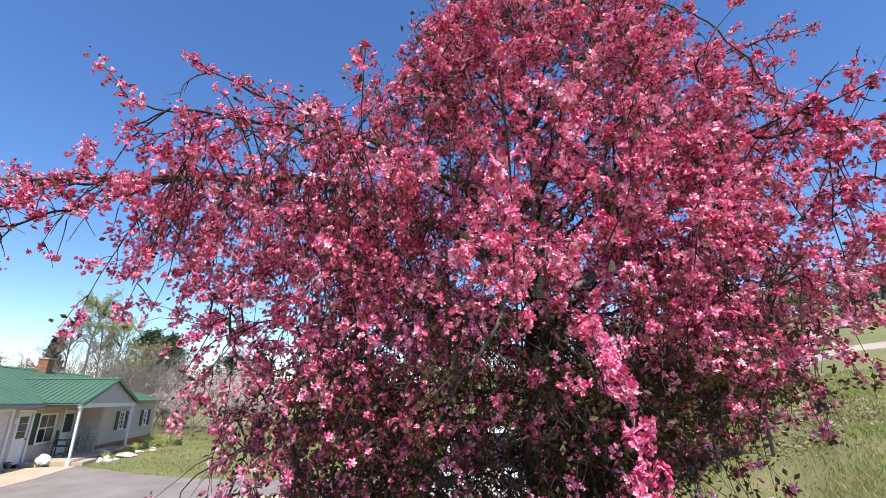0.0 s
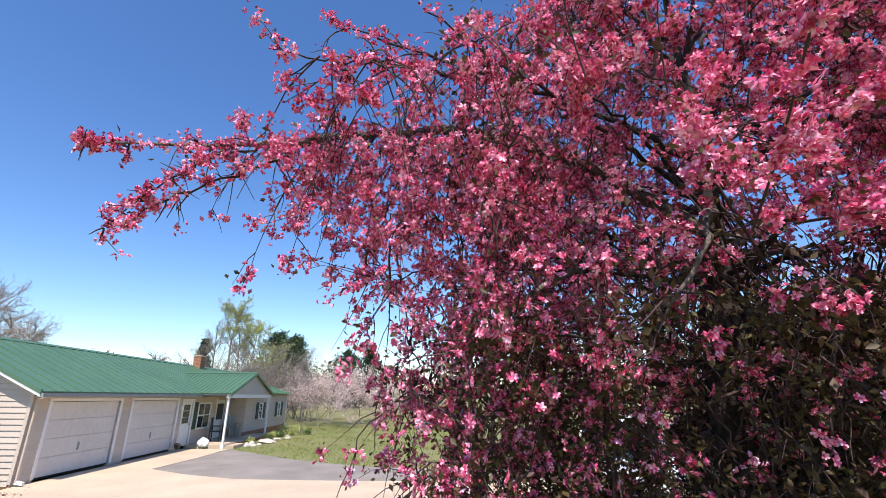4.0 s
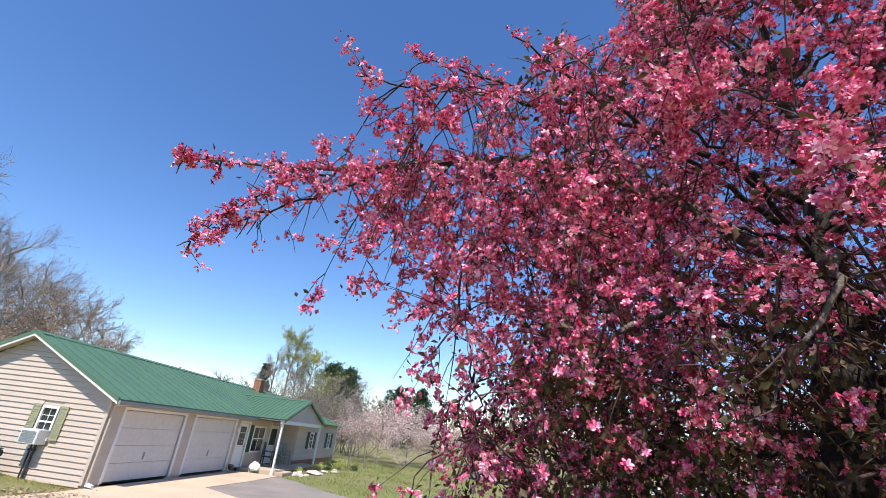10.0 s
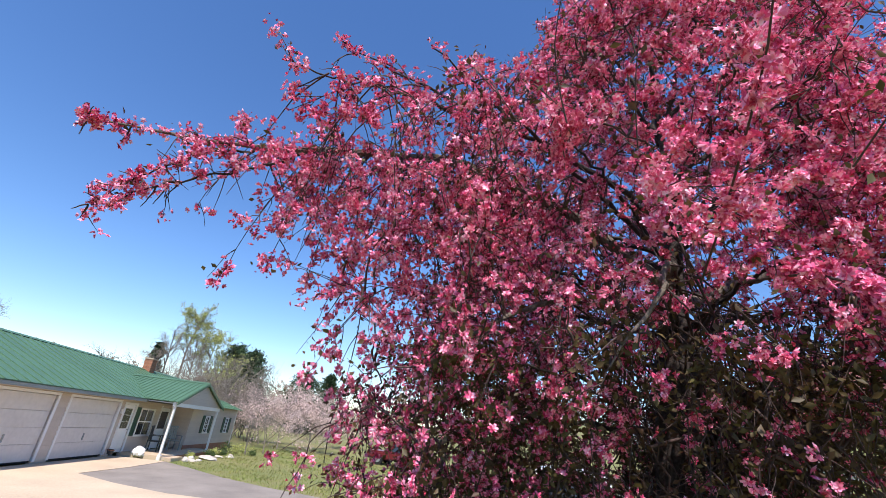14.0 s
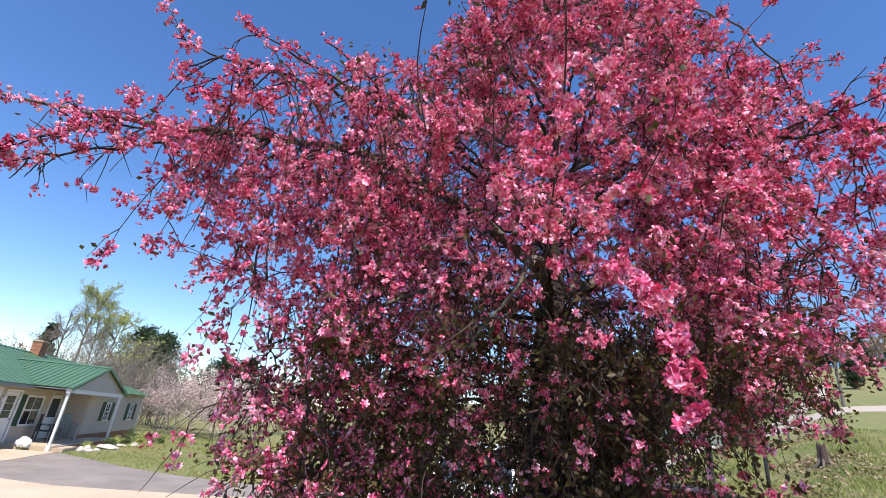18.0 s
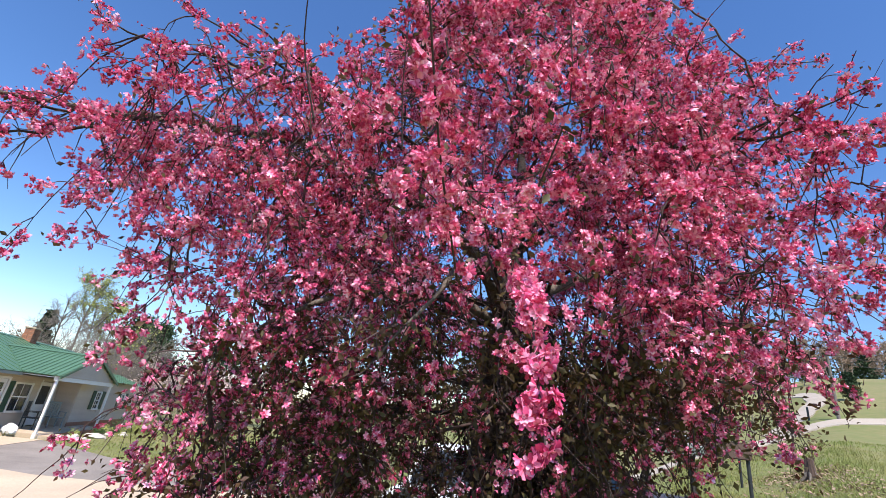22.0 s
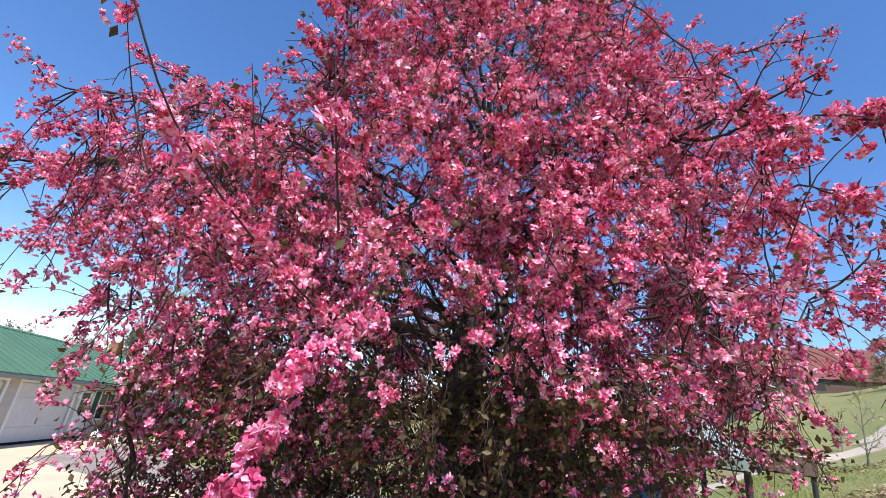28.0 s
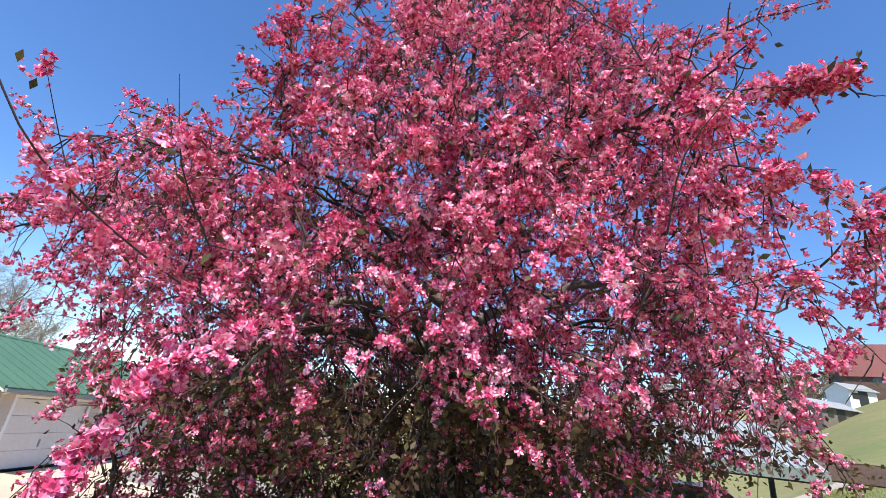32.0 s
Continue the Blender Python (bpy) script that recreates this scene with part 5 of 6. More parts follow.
def ribbon(line, half):
    """A band of even width along a line of plan points, as an outline."""
    p = np.array(line, float)
    p = np.stack([np.interp(np.linspace(0, len(p) - 1, 24), np.arange(len(p)), p[:, i]) for i in range(2)], 1)
    for _ in range(3):
        p[1:-1] = 0.25 * p[:-2] + 0.5 * p[1:-1] + 0.25 * p[2:]
    d = np.gradient(p, axis=0)
    n = np.stack([-d[:, 1], d[:, 0]], 1) / np.linalg.norm(d, axis=1)[:, None]
    w = half * (1 + 0.12 * np.sin(np.arange(24) * 1.3))[:, None]
    return [tuple(q) for q in np.r_[p + n * w, (p - n * w)[::-1]]]


patch("gravel_road", ribbon([polar(-14, 23), polar(-30, 20.8), polar(-38.6, 21.8), polar(-46, 26), polar(-50, 27.4), polar(-53.5, 28.6), polar(-58, 30.5), polar(-64, 33)], 0.75), 0.05, GRAVEL, "pale gravel lane across the pasture", "road", 0.8)
patch("dirt_track", ribbon([polar(-45.6, 27.2), polar(-47.2, 30), polar(-48.5, 33.7), polar(-49.4, 39), polar(-48.9, 43.5), polar(-47.4, 48)], 0.55), 0.055, GRAVEL, "curved dirt track climbing the pasture", "road", 0.8)
young = bare_tree("sapling", "slender young tree with a few fresh leaves beside the lane", 2.3, 0.75, 66, GREY_BARK, SPRING_LEAF, 160, 0.07, 0.9, boughs=9)
stand(young, -45.6, 20.5)
again(young, -43.9, 26, 120, 0.8)
again(young, -42.4, 38, 220, 0.9)


def fence_post(az, d, tall, r, label):
    x, y = polar(az, d)
    z = h1(x, y)
    p = thing("fence_post", label, "post", Matrix.Translation((x, y, z)), "fence posts")
    part("post", rod_bm((0, 0, -0.2), (0, 0, tall), r, r * 0.95, 8), DARK_METAL, p)
    part("post_cap", rod_bm((0, 0, tall), (0, 0, tall + 0.025), r * 1.15, r * 0.6, 8), DARK_METAL, p)
    return p


fence_post(-42.2, 14.6, 1.35, 0.03, "thin dark metal fence post in the grass")
fence_post(-48.4, 29.5, 0.6, 0.05, "short wooden marker post beside the track")
pole = thing("utility_pole", "weathered wooden pole standing on the pasture", "pole", Matrix.Translation((*polar(-50.6, 28.6), h1(*polar(-50.6, 28.6)))))
part("pole", rod_bm((0, 0, -0.3), (0, 0, 3.0), 0.075, 0.055, 10), WOOD_GREY, pole)
part("guy_wire", rod_bm((0.05, 0, 2.85), (0.5, -0.5, 0.0), 0.012, 0.012, 5), GREY_METAL, pole)
part("insulator", rod_bm((0, 0, 3.0), (0, 0, 3.12), 0.03, 0.02, 8), GREY_METAL, pole)
line = thing("power_line", "thin overhead wires hung from the wooden pole", "wire")
top = Vector((*polar(-50.6, 28.6), h1(*polar(-50.6, 28.6)) + 2.95))
for far, dz in ((Vector((*polar(-72, 44), 9.6)), 0.0), (Vector((*polar(-38, 70), 11.0)), 0.0), (Vector((*polar(-72, 44), 9.2)), -0.3)):
    sag = [top + Vector((0, 0, dz)) + (far - top) * k / 12 - Vector((0, 0, 2.4 * (k / 12) * (1 - k / 12))) for k in range(13)]
    cable = Wood()
    cable.tube(np.array([tuple(q) for q in sag]), [0.014] * 13, 4)
    child("wire", cable.mesh("wire", DARK_METAL), line)
x, y = polar(-47.7, 14.3)
stump = thing("stump", "weathered grey tree stump with jagged top", "stump", Matrix.Translation((x, y, h1(x, y))) @ Matrix.Diagonal((0.42, 0.42, 0.8, 1)))
sb = bmesh.new()
bmesh.ops.create_cone(sb, cap_ends=True, segments=14, radius1=0.30, radius2=0.2, depth=0.62, matrix=Matrix.Translation((0, 0, 0.26)))
for vert in sb.verts:
    a = math.atan2(vert.co.y, vert.co.x)
    vert.co.x *= 1 + 0.16 * math.sin(3 * a) + 0.07 * math.sin(7 * a)
    vert.co.y *= 1 + 0.16 * math.sin(3 * a) + 0.07 * math.sin(7 * a)
    if vert.co.z > 0.4:
        vert.co.z += 0.1 * math.sin(2 * a + 1) + 0.05 * math.sin(5 * a)
part("stump_wood", sb, WOOD_BROWN, stump)
for a in range(0, 360, 60):
    part("root", rod_bm((0.18 * math.cos(radians(a)), 0.18 * math.sin(radians(a)), 0.15), (0.5 * math.cos(radians(a)), 0.5 * math.sin(radians(a)), -0.08), 0.09, 0.03, 7), WOOD_GREY, stump)

# shelter with a tin roof and what stands under it
SA, SB = Vector((-2.5, -16.55, 0)), Vector((-3.5, -19.8, 0))
SU = (SB - SA).normalized()
SN = Vector((-SU.y, SU.x, 0))
SL = (SB - SA).length
SZ = h1(-3.0, -18.4)
shelter = thing("shelter", "open shelter with pale tin roof, dark beams and brown boarded end", "shelter", Matrix(((SU.x, SN.x, 0, SA.x), (SU.y, SN.y, 0, SA.y), (0, 0, 1, SZ), (0, 0, 0, 1))))
EV, RF = 2.84 - SZ, 3.72 - SZ
for x in (0.1, SL * 0.5, SL - 0.05):
    for y, top in ((0.1, EV), (3.0, RF - 0.05)):
        part("post", box_bm(x - 0.05, x + 0.05, y - 0.05, y + 0.05, -0.4, top - 0.02, 0.008), WOOD_DARK, shelter)
n_sheet = 10
for i in range(n_sheet):
    x0, x1 = -0.25 + i * (SL + 0.3) / n_sheet, -0.25 + (i + 1) * (SL + 0.3) / n_sheet
    part("roof_sheet", prism_bm([(x0, -0.25, EV), (x0, 3.3, RF), (x0, 3.3, RF + 0.03), (x0, -0.25, EV + 0.03)], (x1 - x0 - 0.01, 0, 0)), TIN_ROOF, shelter)
    for k in range(3):
        xs = x0 + (k + 0.2) * (x1 - x0) / 3
        part("rib", prism_bm([(xs, -0.26, EV + 0.031), (xs, 3.3, RF + 0.031), (xs, 3.3, RF + 0.055), (xs, -0.26, EV + 0.055)], (0.035, 0, 0)), TIN_ROOF, shelter)
part("fascia", box_bm(-0.25, SL + 0.05, -0.3, -0.255, EV - 0.16, EV + 0.03), GREY_GREEN, shelter, "grey-green fascia board")
part("beam", box_bm(-0.2, SL, 0.05, 0.15, EV - 0.2, EV - 0.03), WOOD_DARK, shelter, "dark timber beam")
for i in range(6):
    y0 = -0.1 + i * 0.55
    part("end_board", prism_bm([(SL + 0.06, y0, EV - 0.1 + 0.25 * y0 / 1.0), (SL + 0.06, y0 + 0.53, EV - 0.1 + 0.25 * (y0 + 0.53)), (SL + 1.0, y0 + 0.53, EV + 0.05 + 0.1 * y0), (SL + 1.0, y0, EV + 0.05 + 0.1 * y0)], (0, 0, 0.025)), WOOD_BROWN, shelter, "" if i else "brown boards of the lean-to end")
part("end_skirt", box_bm(SL + 0.06, SL + 1.0, -0.14, -0.1, EV - 0.12, EV + 0.2, 0.02), WOOD_BROWN, shelter, "brown boarded edge")
part("corner_post", rod_bm((SL + 0.95, -0.05, -0.4), (SL + 0.95, -0.05, EV + 0.06), 0.035, 0.035, 10), DARK_METAL, shelter, "thin black metal corner post")


def vehicle(label, m, paint, long=4.6, wide=1.8, tall=1.7):
    """A parked car: lower body, cabin, glass, wheels, lamps and bumpers."""
    car = thing("car", label, "car", m)
    bm = box_bm(-long / 2, long / 2, -wide / 2, wide / 2, 0.35, tall * 0.58, 0.09)
    part("body", bm, paint, car)
    z0, z1 = tall * 0.58, tall
    bm = bmesh.new()
    lo = [bm.verts.new(p) for p in ((-long * 0.46, -wide * 0.46, z0 - 0.03), (long * 0.24, -wide * 0.46, z0 - 0.03), (long * 0.24, wide * 0.46, z0 - 0.03), (-long * 0.46, wide * 0.46, z0 - 0.03))]
    hi = [bm.verts.new(p) for p in ((-long * 0.40, -wide * 0.37, z1), (long * 0.08, -wide * 0.37, z1), (long * 0.08, wide * 0.37, z1), (-long * 0.40, wide * 0.37, z1))]
    bm.faces.new(hi)
    for i in range(4):
        bm.faces.new((lo[i], lo[(i + 1) % 4], hi[(i + 1) % 4], hi[i]))
    bmesh.ops.bevel(bm, geom=bm.edges[:], offset=0.06, segments=2, affect="EDGES")
    part("cabin", bm, paint, car)
    for s in (-1, 1):
        for x0, x1 in ((-long * 0.36, -long * 0.15), (-long * 0.13, long * 0.06)):
            part("side_window", prism_bm([(x0, s * wide * 0.465, z0 + 0.05), (x1 + 0.12, s * wide * 0.465, z0 + 0.05), (x1, s * wide * 0.395, z1 - 0.1), (x0 + 0.05, s * wide * 0.395, z1 - 0.1)], (0, s * 0.012, 0)), GLASS, car)
        for x in (-long * 0.3, long * 0.3):
            w = rod_bm((x, s * wide * 0.38, 0.34), (x, s * wide * 0.51, 0.34), 0.34, 0.34, 24)
            wheel = part("wheel", w, RUBBER, car)
            part("rim", rod_bm((x, s * wide * 0.5, 0.34), (x, s * wide * 0.525, 0.34), 0.21, 0.19, 16), GREY_METAL, wheel)
        part("headlight", box_bm(long / 2 - 0.03, long / 2 + 0.02, s * wide * 0.3 - 0.16, s * wide * 0.3 + 0.16, 0.7, 0.86, 0.02), GLASS, car)
        part("tail_light", box_bm(-long / 2 - 0.02, -long / 2 + 0.03, s * wide * 0.4 - 0.08, s * wide * 0.4 + 0.08, 0.65, 0.95, 0.02), RED_PAINT, car)
    part("windscreen", prism_bm([(long * 0.235, -wide * 0.4, z0 + 0.02), (long * 0.235, wide * 0.4, z0 + 0.02), (long * 0.095, wide * 0.33, z1 - 0.06), (long * 0.095, -wide * 0.33, z1 - 0.06)], (0.012, 0, 0.008)), GLASS, car)
    part("bumper", box_bm(long / 2 - 0.05, long / 2 + 0.06, -wide * 0.47, wide * 0.47, 0.36, 0.56, 0.04), DARK_METAL, car)
    return car


cx, cy = -2.75, -15.05
vehicle("white parked car with dark tyres beyond the tree", Matrix.Translation((cx, cy, h1(cx, cy) + 0.05)) @ Matrix.Rotation(radians(160), 4, "Z"), WHITE_PAINT, 4.4, 1.75, 1.42)
cp = SA + SU * (SL * 0.52) + SN * 1.7
vehicle("dark maroon car parked under the tin-roofed shelter", Matrix.Translation((cp.x, cp.y, h1(cp.x, cp.y))) @ Matrix.Rotation(math.atan2(SU.y, SU.x), 4, "Z"), RED_PAINT, 4.5, 1.75, 1.38)

# sheds on the far slope
for az, d, turn, L, deep, hh, rise, wall_m, roof_m, label in ((-33.0, 72, 35, 6, 3.2, 2.0, 0.9, WOOD_GREY, TIN_ROOF, "low grey shed with pale roof on the slope"), (-41.6, 84, -28, 15, 9.0, 1.7, 4.6, WOOD_BROWN, RUST_ROOF, "long barn with rust-red metal roof on the slope"), (-37.4, 76, 10, 3.6, 3.0, 2.0, 0.8, TRIM, TIN_ROOF, "small white outbuilding on the slope"), (-35.4, 60, 25, 5.5, 3.0, 1.7, 0.7, WOOD_GREY, TIN_ROOF, "open-sided grey shed on the slope")):
    x, y = polar(az, d)
    shed = thing("barn" if d > 80 else "shed", label, "barn" if d > 80 else "shed", Matrix.Translation((x, y, h1(x, y))) @ Matrix.Rotation(radians(turn), 4, "Z"))
    w = deep / 2
    part("wall", prism_bm([(-w, -L / 2, -1.5), (w, -L / 2, -1.5), (w, -L / 2, hh), (0, -L / 2, hh + rise - 0.05), (-w, -L / 2, hh)], (0, L, 0)), wall_m, shed)
    for s in (-1, 1):
        for i in range(10):
            y0 = -L / 2 - 0.2 + i * (L + 0.4) / 10
            part("roof_sheet", prism_bm([(s * (w + 0.3), y0, hh - 0.3 * rise / w), (0, y0, hh + rise), (0, y0, hh + rise + 0.06), (s * (w + 0.3), y0, hh - 0.3 * rise / w + 0.06)], (0, (L + 0.4) / 10 - 0.01, 0)), roof_m, shed)
    part("door", box_bm(-w - 0.03, -w, -0.6, 0.6, 0, hh - 0.15), DARK_METAL, shed)
    part("window", box_bm(-w - 0.03, -w, L * 0.28 - 0.4, L * 0.28 + 0.4, hh * 0.45, hh * 0.8), GLASS, shed)
# trailer and barrel behind the gable end
tx, ty = polar(60.2, 36)
trailer = thing("trailer", "white boxy trailer standing behind the house", "trailer", Matrix.Translation((tx, ty, h1(tx, ty))) @ Matrix.Rotation(radians(150), 4, "Z"))
part("body", box_bm(-3.5, 3.5, -1.2, 1.2, 0.5, 2.8, 0.08), TRIM, trailer)
part("window", box_bm(-1.8, -0.9, 1.2, 1.215, 1.5, 2.1), GLASS, trailer)
part("window", box_bm(0.9, 1.8, 1.2, 1.215, 1.5, 2.1), GLASS, trailer)
for x in (-0.5, 0.5):
    part("wheel", rod_bm((x, 1.0, 0.35), (x, 1.22, 0.35), 0.35, 0.35, 18), RUBBER, trailer)
bx, by = polar(58.2, 32)
barrel = thing("barrel", "blue plastic barrel on the grass", "barrel", Matrix.Translation((bx, by, h1(bx, by))))
part("drum", rod_bm((0, 0, 0), (0, 0, 0.9), 0.29, 0.29, 20), BLUE_PLASTIC, barrel)
for z in (0.25, 0.6, 0.88):
    part("hoop", rod_bm((0, 0, z), (0, 0, z + 0.03), 0.305, 0.305, 20), BLUE_PLASTIC, barrel)


# ---- by the house ----
def by_house(x, y, z=0.0, turn=0.0, on_ground=False):
    """A place in the house's own plan, turned with it but not stretched."""
    p = HOUSE_AT @ Vector((x, y, z * (1 - TAPER * max(0.0, x))))
    if on_ground:
        p.z = h1(p.x, p.y) + z
    return Matrix.Translation(p) @ Matrix.Rotation(0.058 + radians(turn), 4, "Z")


def rock_bm(sx, sy, sz, seed):
    g = np.random.default_rng(seed)
    bm = bmesh.new()
    bmesh.ops.create_icosphere(bm, subdivisions=2, radius=1.0)
    for v in bm.verts:
        v.co *= 1 + g.normal(0, 0.09)
        v.co.x, v.co.y, v.co.z = v.co.x * sx, v.co.y * sy, max(v.co.z, -0.4) * sz
    return bm


ROCKS = [(9.1, -2.75, 0.17, 0.13, 0.12), (9.45, -2.6, 0.14, 0.12, 0.13), (9.3, -3.05, 0.2, 0.14, 0.09), (9.8, -2.7, 0.16, 0.13, 0.11), (9.75, -3.15, 0.15, 0.12, 0.08), (10.2, -2.5, 0.2, 0.15, 0.13), (13.4, -3.3, 0.16, 0.13, 0.1), (12.6, -3.6, 0.22, 0.15, 0.08)]
for i, (x, y, a, b, c) in enumerate(ROCKS):
    rock = thing("rock", "pale rough garden rock beside the porch", "rock", by_house(x, y, 0.02, i * 40, True), "rocks by the porch")
    part("stone", rock_bm(a, b, c, 100 + i), STONE, rock)
slab = thing("stepping_stone", "large flat pale stone slab tilted on the grass", "stone", by_house(10.9, -3.1, 0.05, 20, True) @ Matrix.Rotation(0.12, 4, "X"))
part("stone", rock_bm(0.62, 0.45, 0.11, 120), STONE, slab)
slab = thing("stepping_stone", "small flat pale stone on the grass", "stone", by_house(12.3, -3.0, 0.02, 50, True))
part("stone", rock_bm(0.4, 0.25, 0.07, 121), STONE, slab)


def weed(label, m, tall, wide, n, leaf, seed, name="plant"):
    """A low clump: stems that fan out of one root, each with narrow leaves."""
    g = np.random.default_rng(seed)
    p = thing(name, label, "plant", m)
    stems, tips = Wood(), []
    for _ in range(n):
        a, out = g.uniform(0, 6.283), g.uniform(0.1, 0.75)
        st = grow((g.normal(0, wide * 0.25), g.normal(0, wide * 0.25), -0.02), (math.cos(a) * out, math.sin(a) * out, 1), tall * g.uniform(0.5, 1.0), 6, 0.6, 0.1, g)
        stems.tube(st, np.linspace(0.006, 0.002, 6), 3)
        tips.append(st[1:])
    tips = np.concatenate(tips)
    k = n * 22
    at = tips[g.integers(0, len(tips), k)] + g.normal(0, 0.03, (k, 3))
    at[:, 2] = np.maximum(at[:, 2], 0.02)
    v, f = scatter(lv, lf, at, frames_of(g.normal(0, 1, at.shape) + (0, 0, 0.5), g), 0.07 * g.uniform(0.6, 1.3, k))
    child("stem_growth", stems.mesh("stem_growth", GREY_BARK), p, kind="stuff")
    child("leaf_growth", bulk("leaf_growth", v, f, leaf), p, kind="stuff")
    return p


for i, (x, y, t, w) in enumerate([(11.9, -2.7, 0.4, 0.3), (12.7, -2.55, 0.45, 0.3), (13.6, -2.7, 0.35, 0.4), (14.3, -3.1, 0.5, 0.4), (15.3, -2.2, 0.7, 0.5), (16.2, -2.9, 0.55, 0.5), (15.2, -4.0, 0.35, 0.5), (10.4, -2.35, 0.3, 0.25)]):
    weed("low green garden plant beside the porch", by_house(x, y, 0, i * 30, True), t, w, 26, SPRING_LEAF if i % 2 else GARDEN_LEAF, 130 + i)
for i, (x, y, t, w) in enumerate([(-1.2, 5.6, 0.55, 0.6), (-2.2, 4.3, 0.4, 0.5), (-2.6, 3.3, 0.35, 0.4), (-0.6, 6.9, 0.6, 0.5), (-0.5, 3.4, 0.3, 0.3)]):
    weed("yellow-green weedy clump in the grass by the gable", by_house(x, y, 0, i * 30, True), t, w, 34, SPRING_LEAF, 150 + i)


def porch_chair(m, seat_m, label):
    c = thing("porch_chair", label, "chair", m, "chairs on the porch")
    part("seat", box_bm(-0.24, 0.24, -0.24, 0.24, 0.40, 0.44, 0.01), seat_m, c)
    for i in range(5):
        part("back_slat", box_bm(-0.22 + i * 0.092, -0.15 + i * 0.092, 0.21, 0.235, 0.46, 0.98, 0.006), seat_m, c)
    part("top_rail", box_bm(-0.25, 0.25, 0.205, 0.24, 0.981, 1.05, 0.01), seat_m, c)
    for sx in (-1, 1):
        part("armrest", box_bm(sx * 0.28 - 0.035, sx * 0.28 + 0.035, -0.25, 0.24, 0.64, 0.665, 0.008), seat_m, c)
        for sy in (-1, 1):
            part("leg", box_bm(sx * 0.28 - 0.02, sx * 0.28 + 0.02, sy * 0.22 - 0.02, sy * 0.22 + 0.02, 0, 0.639), seat_m, c)
    return c


porch_chair(by_house(9.75, -0.62, 0.08, 15), DARK_METAL, "dark wooden porch chair under the front window")
porch_chair(by_house(11.2, -0.75, 0.08, -35), GREY_METAL, "grey metal porch chair beside the front door")
orn = thing("garden_ornament", "rounded white stone ornament on the concrete step", "ornament", by_house(8.45, -0.75, 0.1, 0, False))
part("boulder", rock_bm(0.3, 0.22, 0.27, 160), STONE_WHITE, orn)
orn = thing("garden_ornament", "smaller white stone leaning on the large one", "ornament", by_house(8.2, -1.0, 0.05, 30, False))
part("boulder", rock_bm(0.18, 0.15, 0.14, 161), STONE_WHITE, orn)
step_block = thing("porch_step", "tan concrete step below the porch", "step", by_house(8.9, -2.25, 0, 0, True))
part("tread", box_bm(-0.62, 0.5, -0.2, 0.2, -0.1, 0.14, 0.02), CONCRETE, step_block)
for i, x in enumerate((7.15, 7.0)):
    pot = thing("flower_pot", "small dark flower pot beside the entry door", "pot", by_house(x, -0.25 - 0.16 * i, 0.05, 0, False))
    part("bowl", rod_bm((0, 0, 0), (0, 0, 0.16), 0.07, 0.1, 14), DARK_METAL, pot)
    part("rim", rod_bm((0, 0, 0.16), (0, 0, 0.185), 0.112, 0.112, 14), BRICK, pot)
    part("soil", rod_bm((0, 0, 0.186), (0, 0, 0.19), 0.095, 0.095, 14), RUBBER, pot)

# ---- grass and fallen leaves ----
gg = np.random.default_rng(9)
ROAD_LINES = [DRIVE, TARMAC]


def lawn(az0, az1, d0, d1, n, tall, wide):
    """Blades on the lawn within a sector, thinner where the turf is dry, none on paving or under the house."""
    az, d = gg.uniform(az0, az1, n), np.sqrt(gg.uniform(d0 ** 2, d1 ** 2, n))
    x, y = HUB[0] + d * np.cos(np.radians(az)), HUB[1] + d * np.sin(np.radians(az))
    keep = gg.random(n) < 0.62 + 0.38 * np.sin(x * 0.9 + 1.3 * np.sin(y * 0.7)) * np.sin(y * 1.1 + 1)
    for poly in ROAD_LINES:
        keep &= ~inside(x, y, poly)
    q = np.array(HOUSE_AT.inverted())
    hx, hy = q[0, 0] * x + q[0, 1] * y + q[0, 3], q[1, 0] * x + q[1, 1] * y + q[1, 3]
    keep &= ~((hx > -0.05) & (hx < 18.5) & (hy > -2.1) & (hy < 7.7))
    x, y = x[keep], y[keep]
    z = height(x, y)
    m = len(x)
    a = gg.uniform(0, 6.283, m)
    h = tall * gg.uniform(0.4, 1.3, m) * (0.8 + 0.5 * np.sin(x * 2.1) * np.sin(y * 1.7))
    lean = gg.normal(0, 0.5, (m, 2)) * h[:, None]
    base = np.stack([x, y, z], 1)
    side = np.stack([np.cos(a), np.sin(a), 0 * a], 1) * wide
    tip = base + np.c_[lean, h]
    return np.stack([base - side, base + side, tip], 1).reshape(-1, 3)


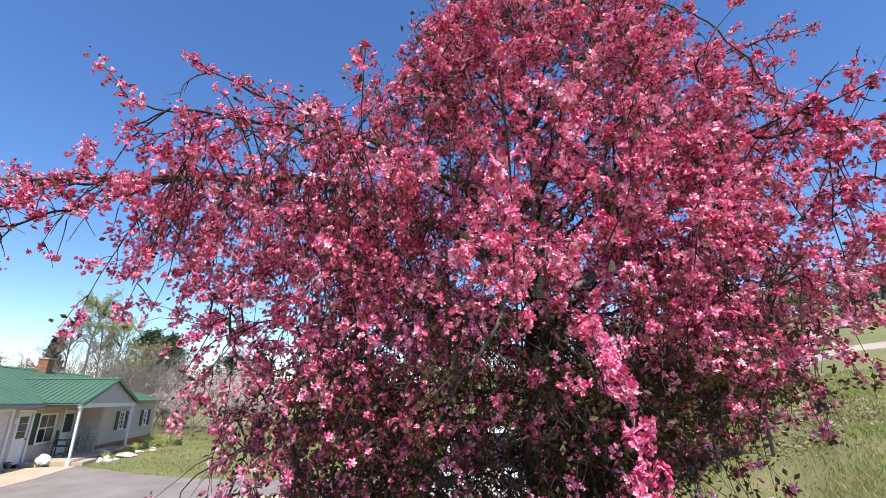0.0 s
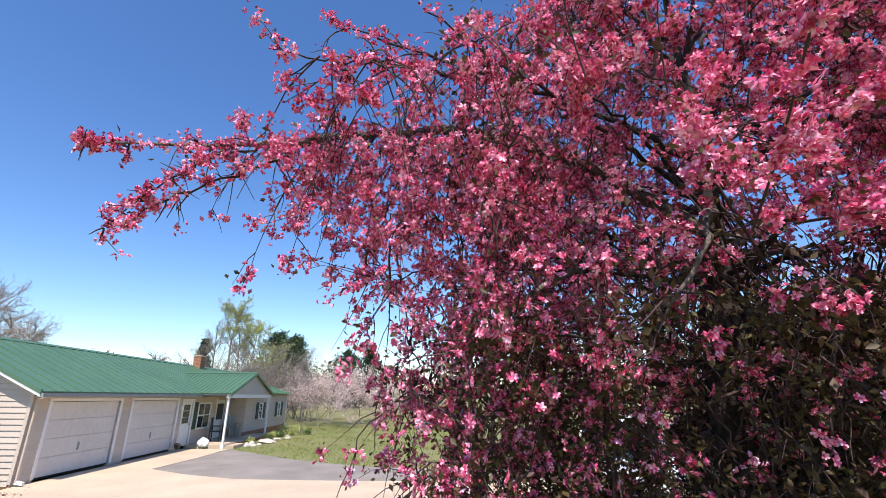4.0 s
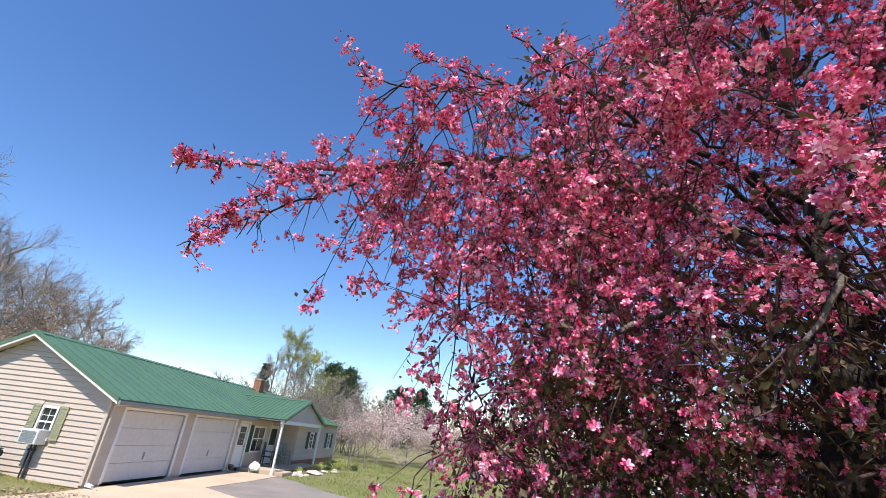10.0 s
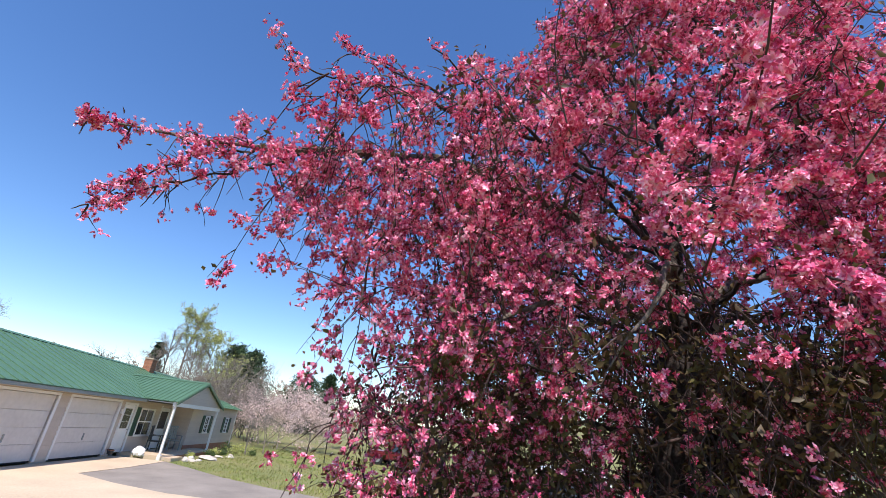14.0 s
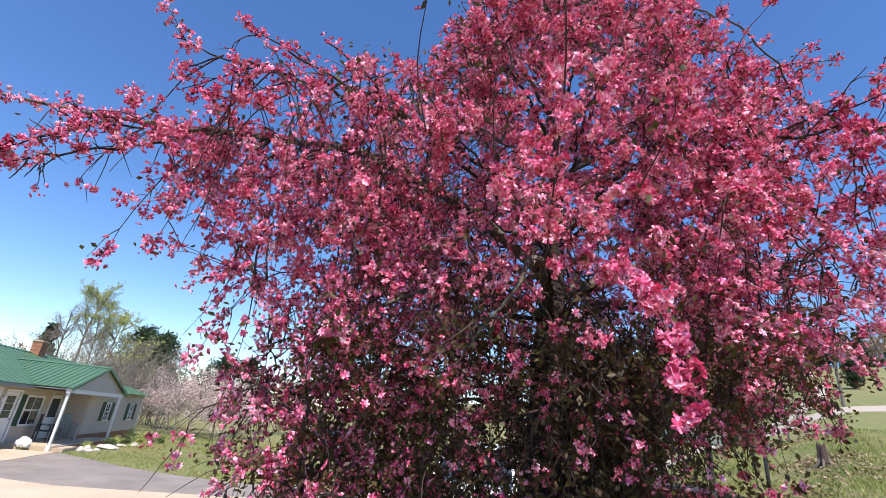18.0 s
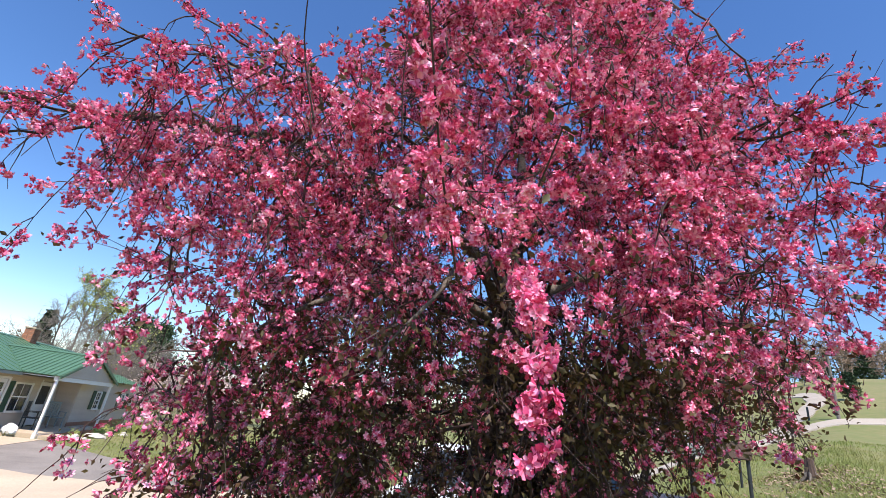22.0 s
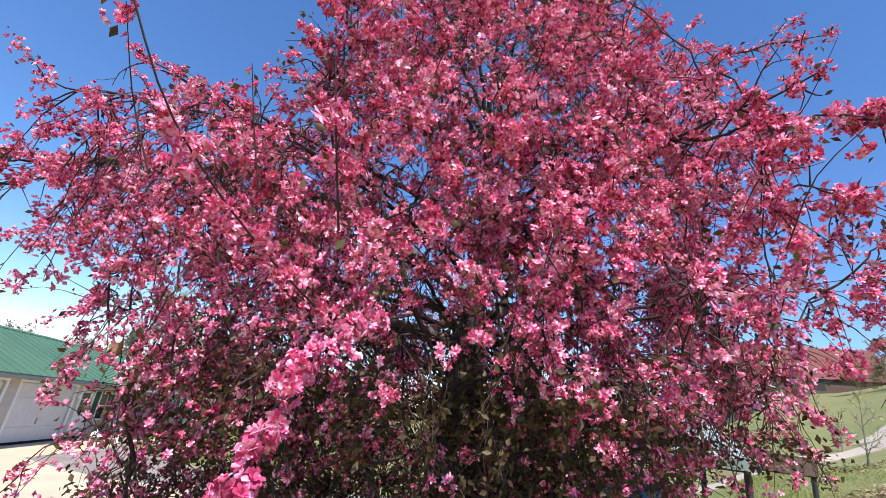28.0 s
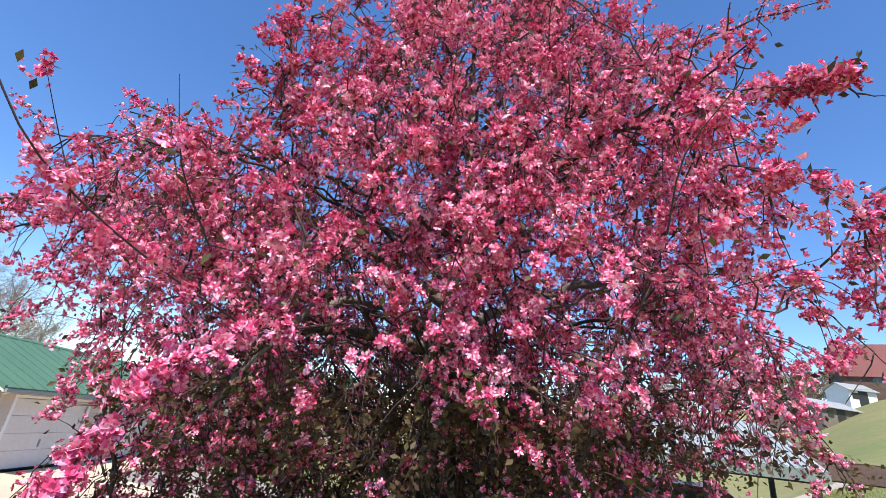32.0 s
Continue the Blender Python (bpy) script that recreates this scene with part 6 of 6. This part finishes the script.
blades = np.concatenate([lawn(38, 68, 9, 22, 60000, 0.075, 0.008), lawn(-60, -36, 7, 21, 60000, 0.085, 0.008), lawn(-64, -22, 3, 8, 22000, 0.06, 0.005), lawn(4, 34, 14, 36, 45000, 0.10, 0.014), lawn(-36, 4, 9, 22, 14000, 0.08, 0.01)])
grass = thing("grass", "short spring grass, green with straw-coloured tufts", "grass", kind="stuff")
child("grass_growth", bulk("grass_growth", blades, np.arange(len(blades)).reshape(-1, 3), GRASS), grass, kind="stuff")


def litter(name, label, spots_at, n, leaf, size):
    """Loose dry leaves that lie on the grass in drifts."""
    pts = []
    for az, d, rx, ry in spots_at:
        x, y = polar(az, d)
        pts.append(np.stack([x + gg.normal(0, rx, n), y + gg.normal(0, ry, n)], 1))
    pts = np.concatenate(pts)
    at = np.c_[pts, height(pts[:, 0], pts[:, 1]) + gg.uniform(0.01, 0.07, len(pts))]
    v, f = scatter(lv - (0.5, 0, 0), lf, at, frames_of(gg.normal(0, 0.4, at.shape) + (0, 0, 1), gg), size * gg.uniform(0.5, 1.4, len(at)))
    ob = thing(name, label, "leaves", kind="stuff")
    child("leaf_litter", bulk("leaf_litter", v, f, leaf), ob, kind="stuff")


litter("dry_leaf_drift", "pale dry leaves and straw lying on the grass", [(-45.0, 20.5, 0.9, 0.5), (-48.2, 14.2, 0.8, 0.5), (-47.2, 15.2, 0.6, 0.4), (-51, 12.5, 0.9, 0.5), (-44, 12, 0.7, 0.4), (50.5, 16.5, 0.9, 0.5), (54, 13.5, 1.1, 0.7), (47.0, 16.4, 0.5, 0.3)], 420, BROWN_LEAF, 0.08)


# wire fence by the trailer and a dark car on the far side of the lawn
fence = thing("wire_fence", "low wire fence on grey posts behind the house", "fence")
ends = [polar(55.2 + k * 0.75, 31.5 + 0.5 * k) for k in range(6)]
for k, (x, y) in enumerate(ends):
    part("post", rod_bm((x, y, h1(x, y) - 0.2), (x, y, h1(x, y) + 1.1), 0.035, 0.03, 8), WOOD_GREY, fence)
    if k:
        x0, y0 = ends[k - 1]
        for z in (0.25, 0.5, 0.75, 1.0):
            part("wire", rod_bm((x0, y0, h1(x0, y0) + z), (x, y, h1(x, y) + z), 0.008, 0.008, 4), GREY_METAL, fence)
cx, cy = polar(3.5, 33)
vehicle("dark car parked beyond the lawn under the trees", Matrix.Translation((cx, cy, h1(cx, cy))) @ Matrix.Rotation(radians(70), 4, "Z"), RED_PAINT, 4.4, 1.75, 1.45)
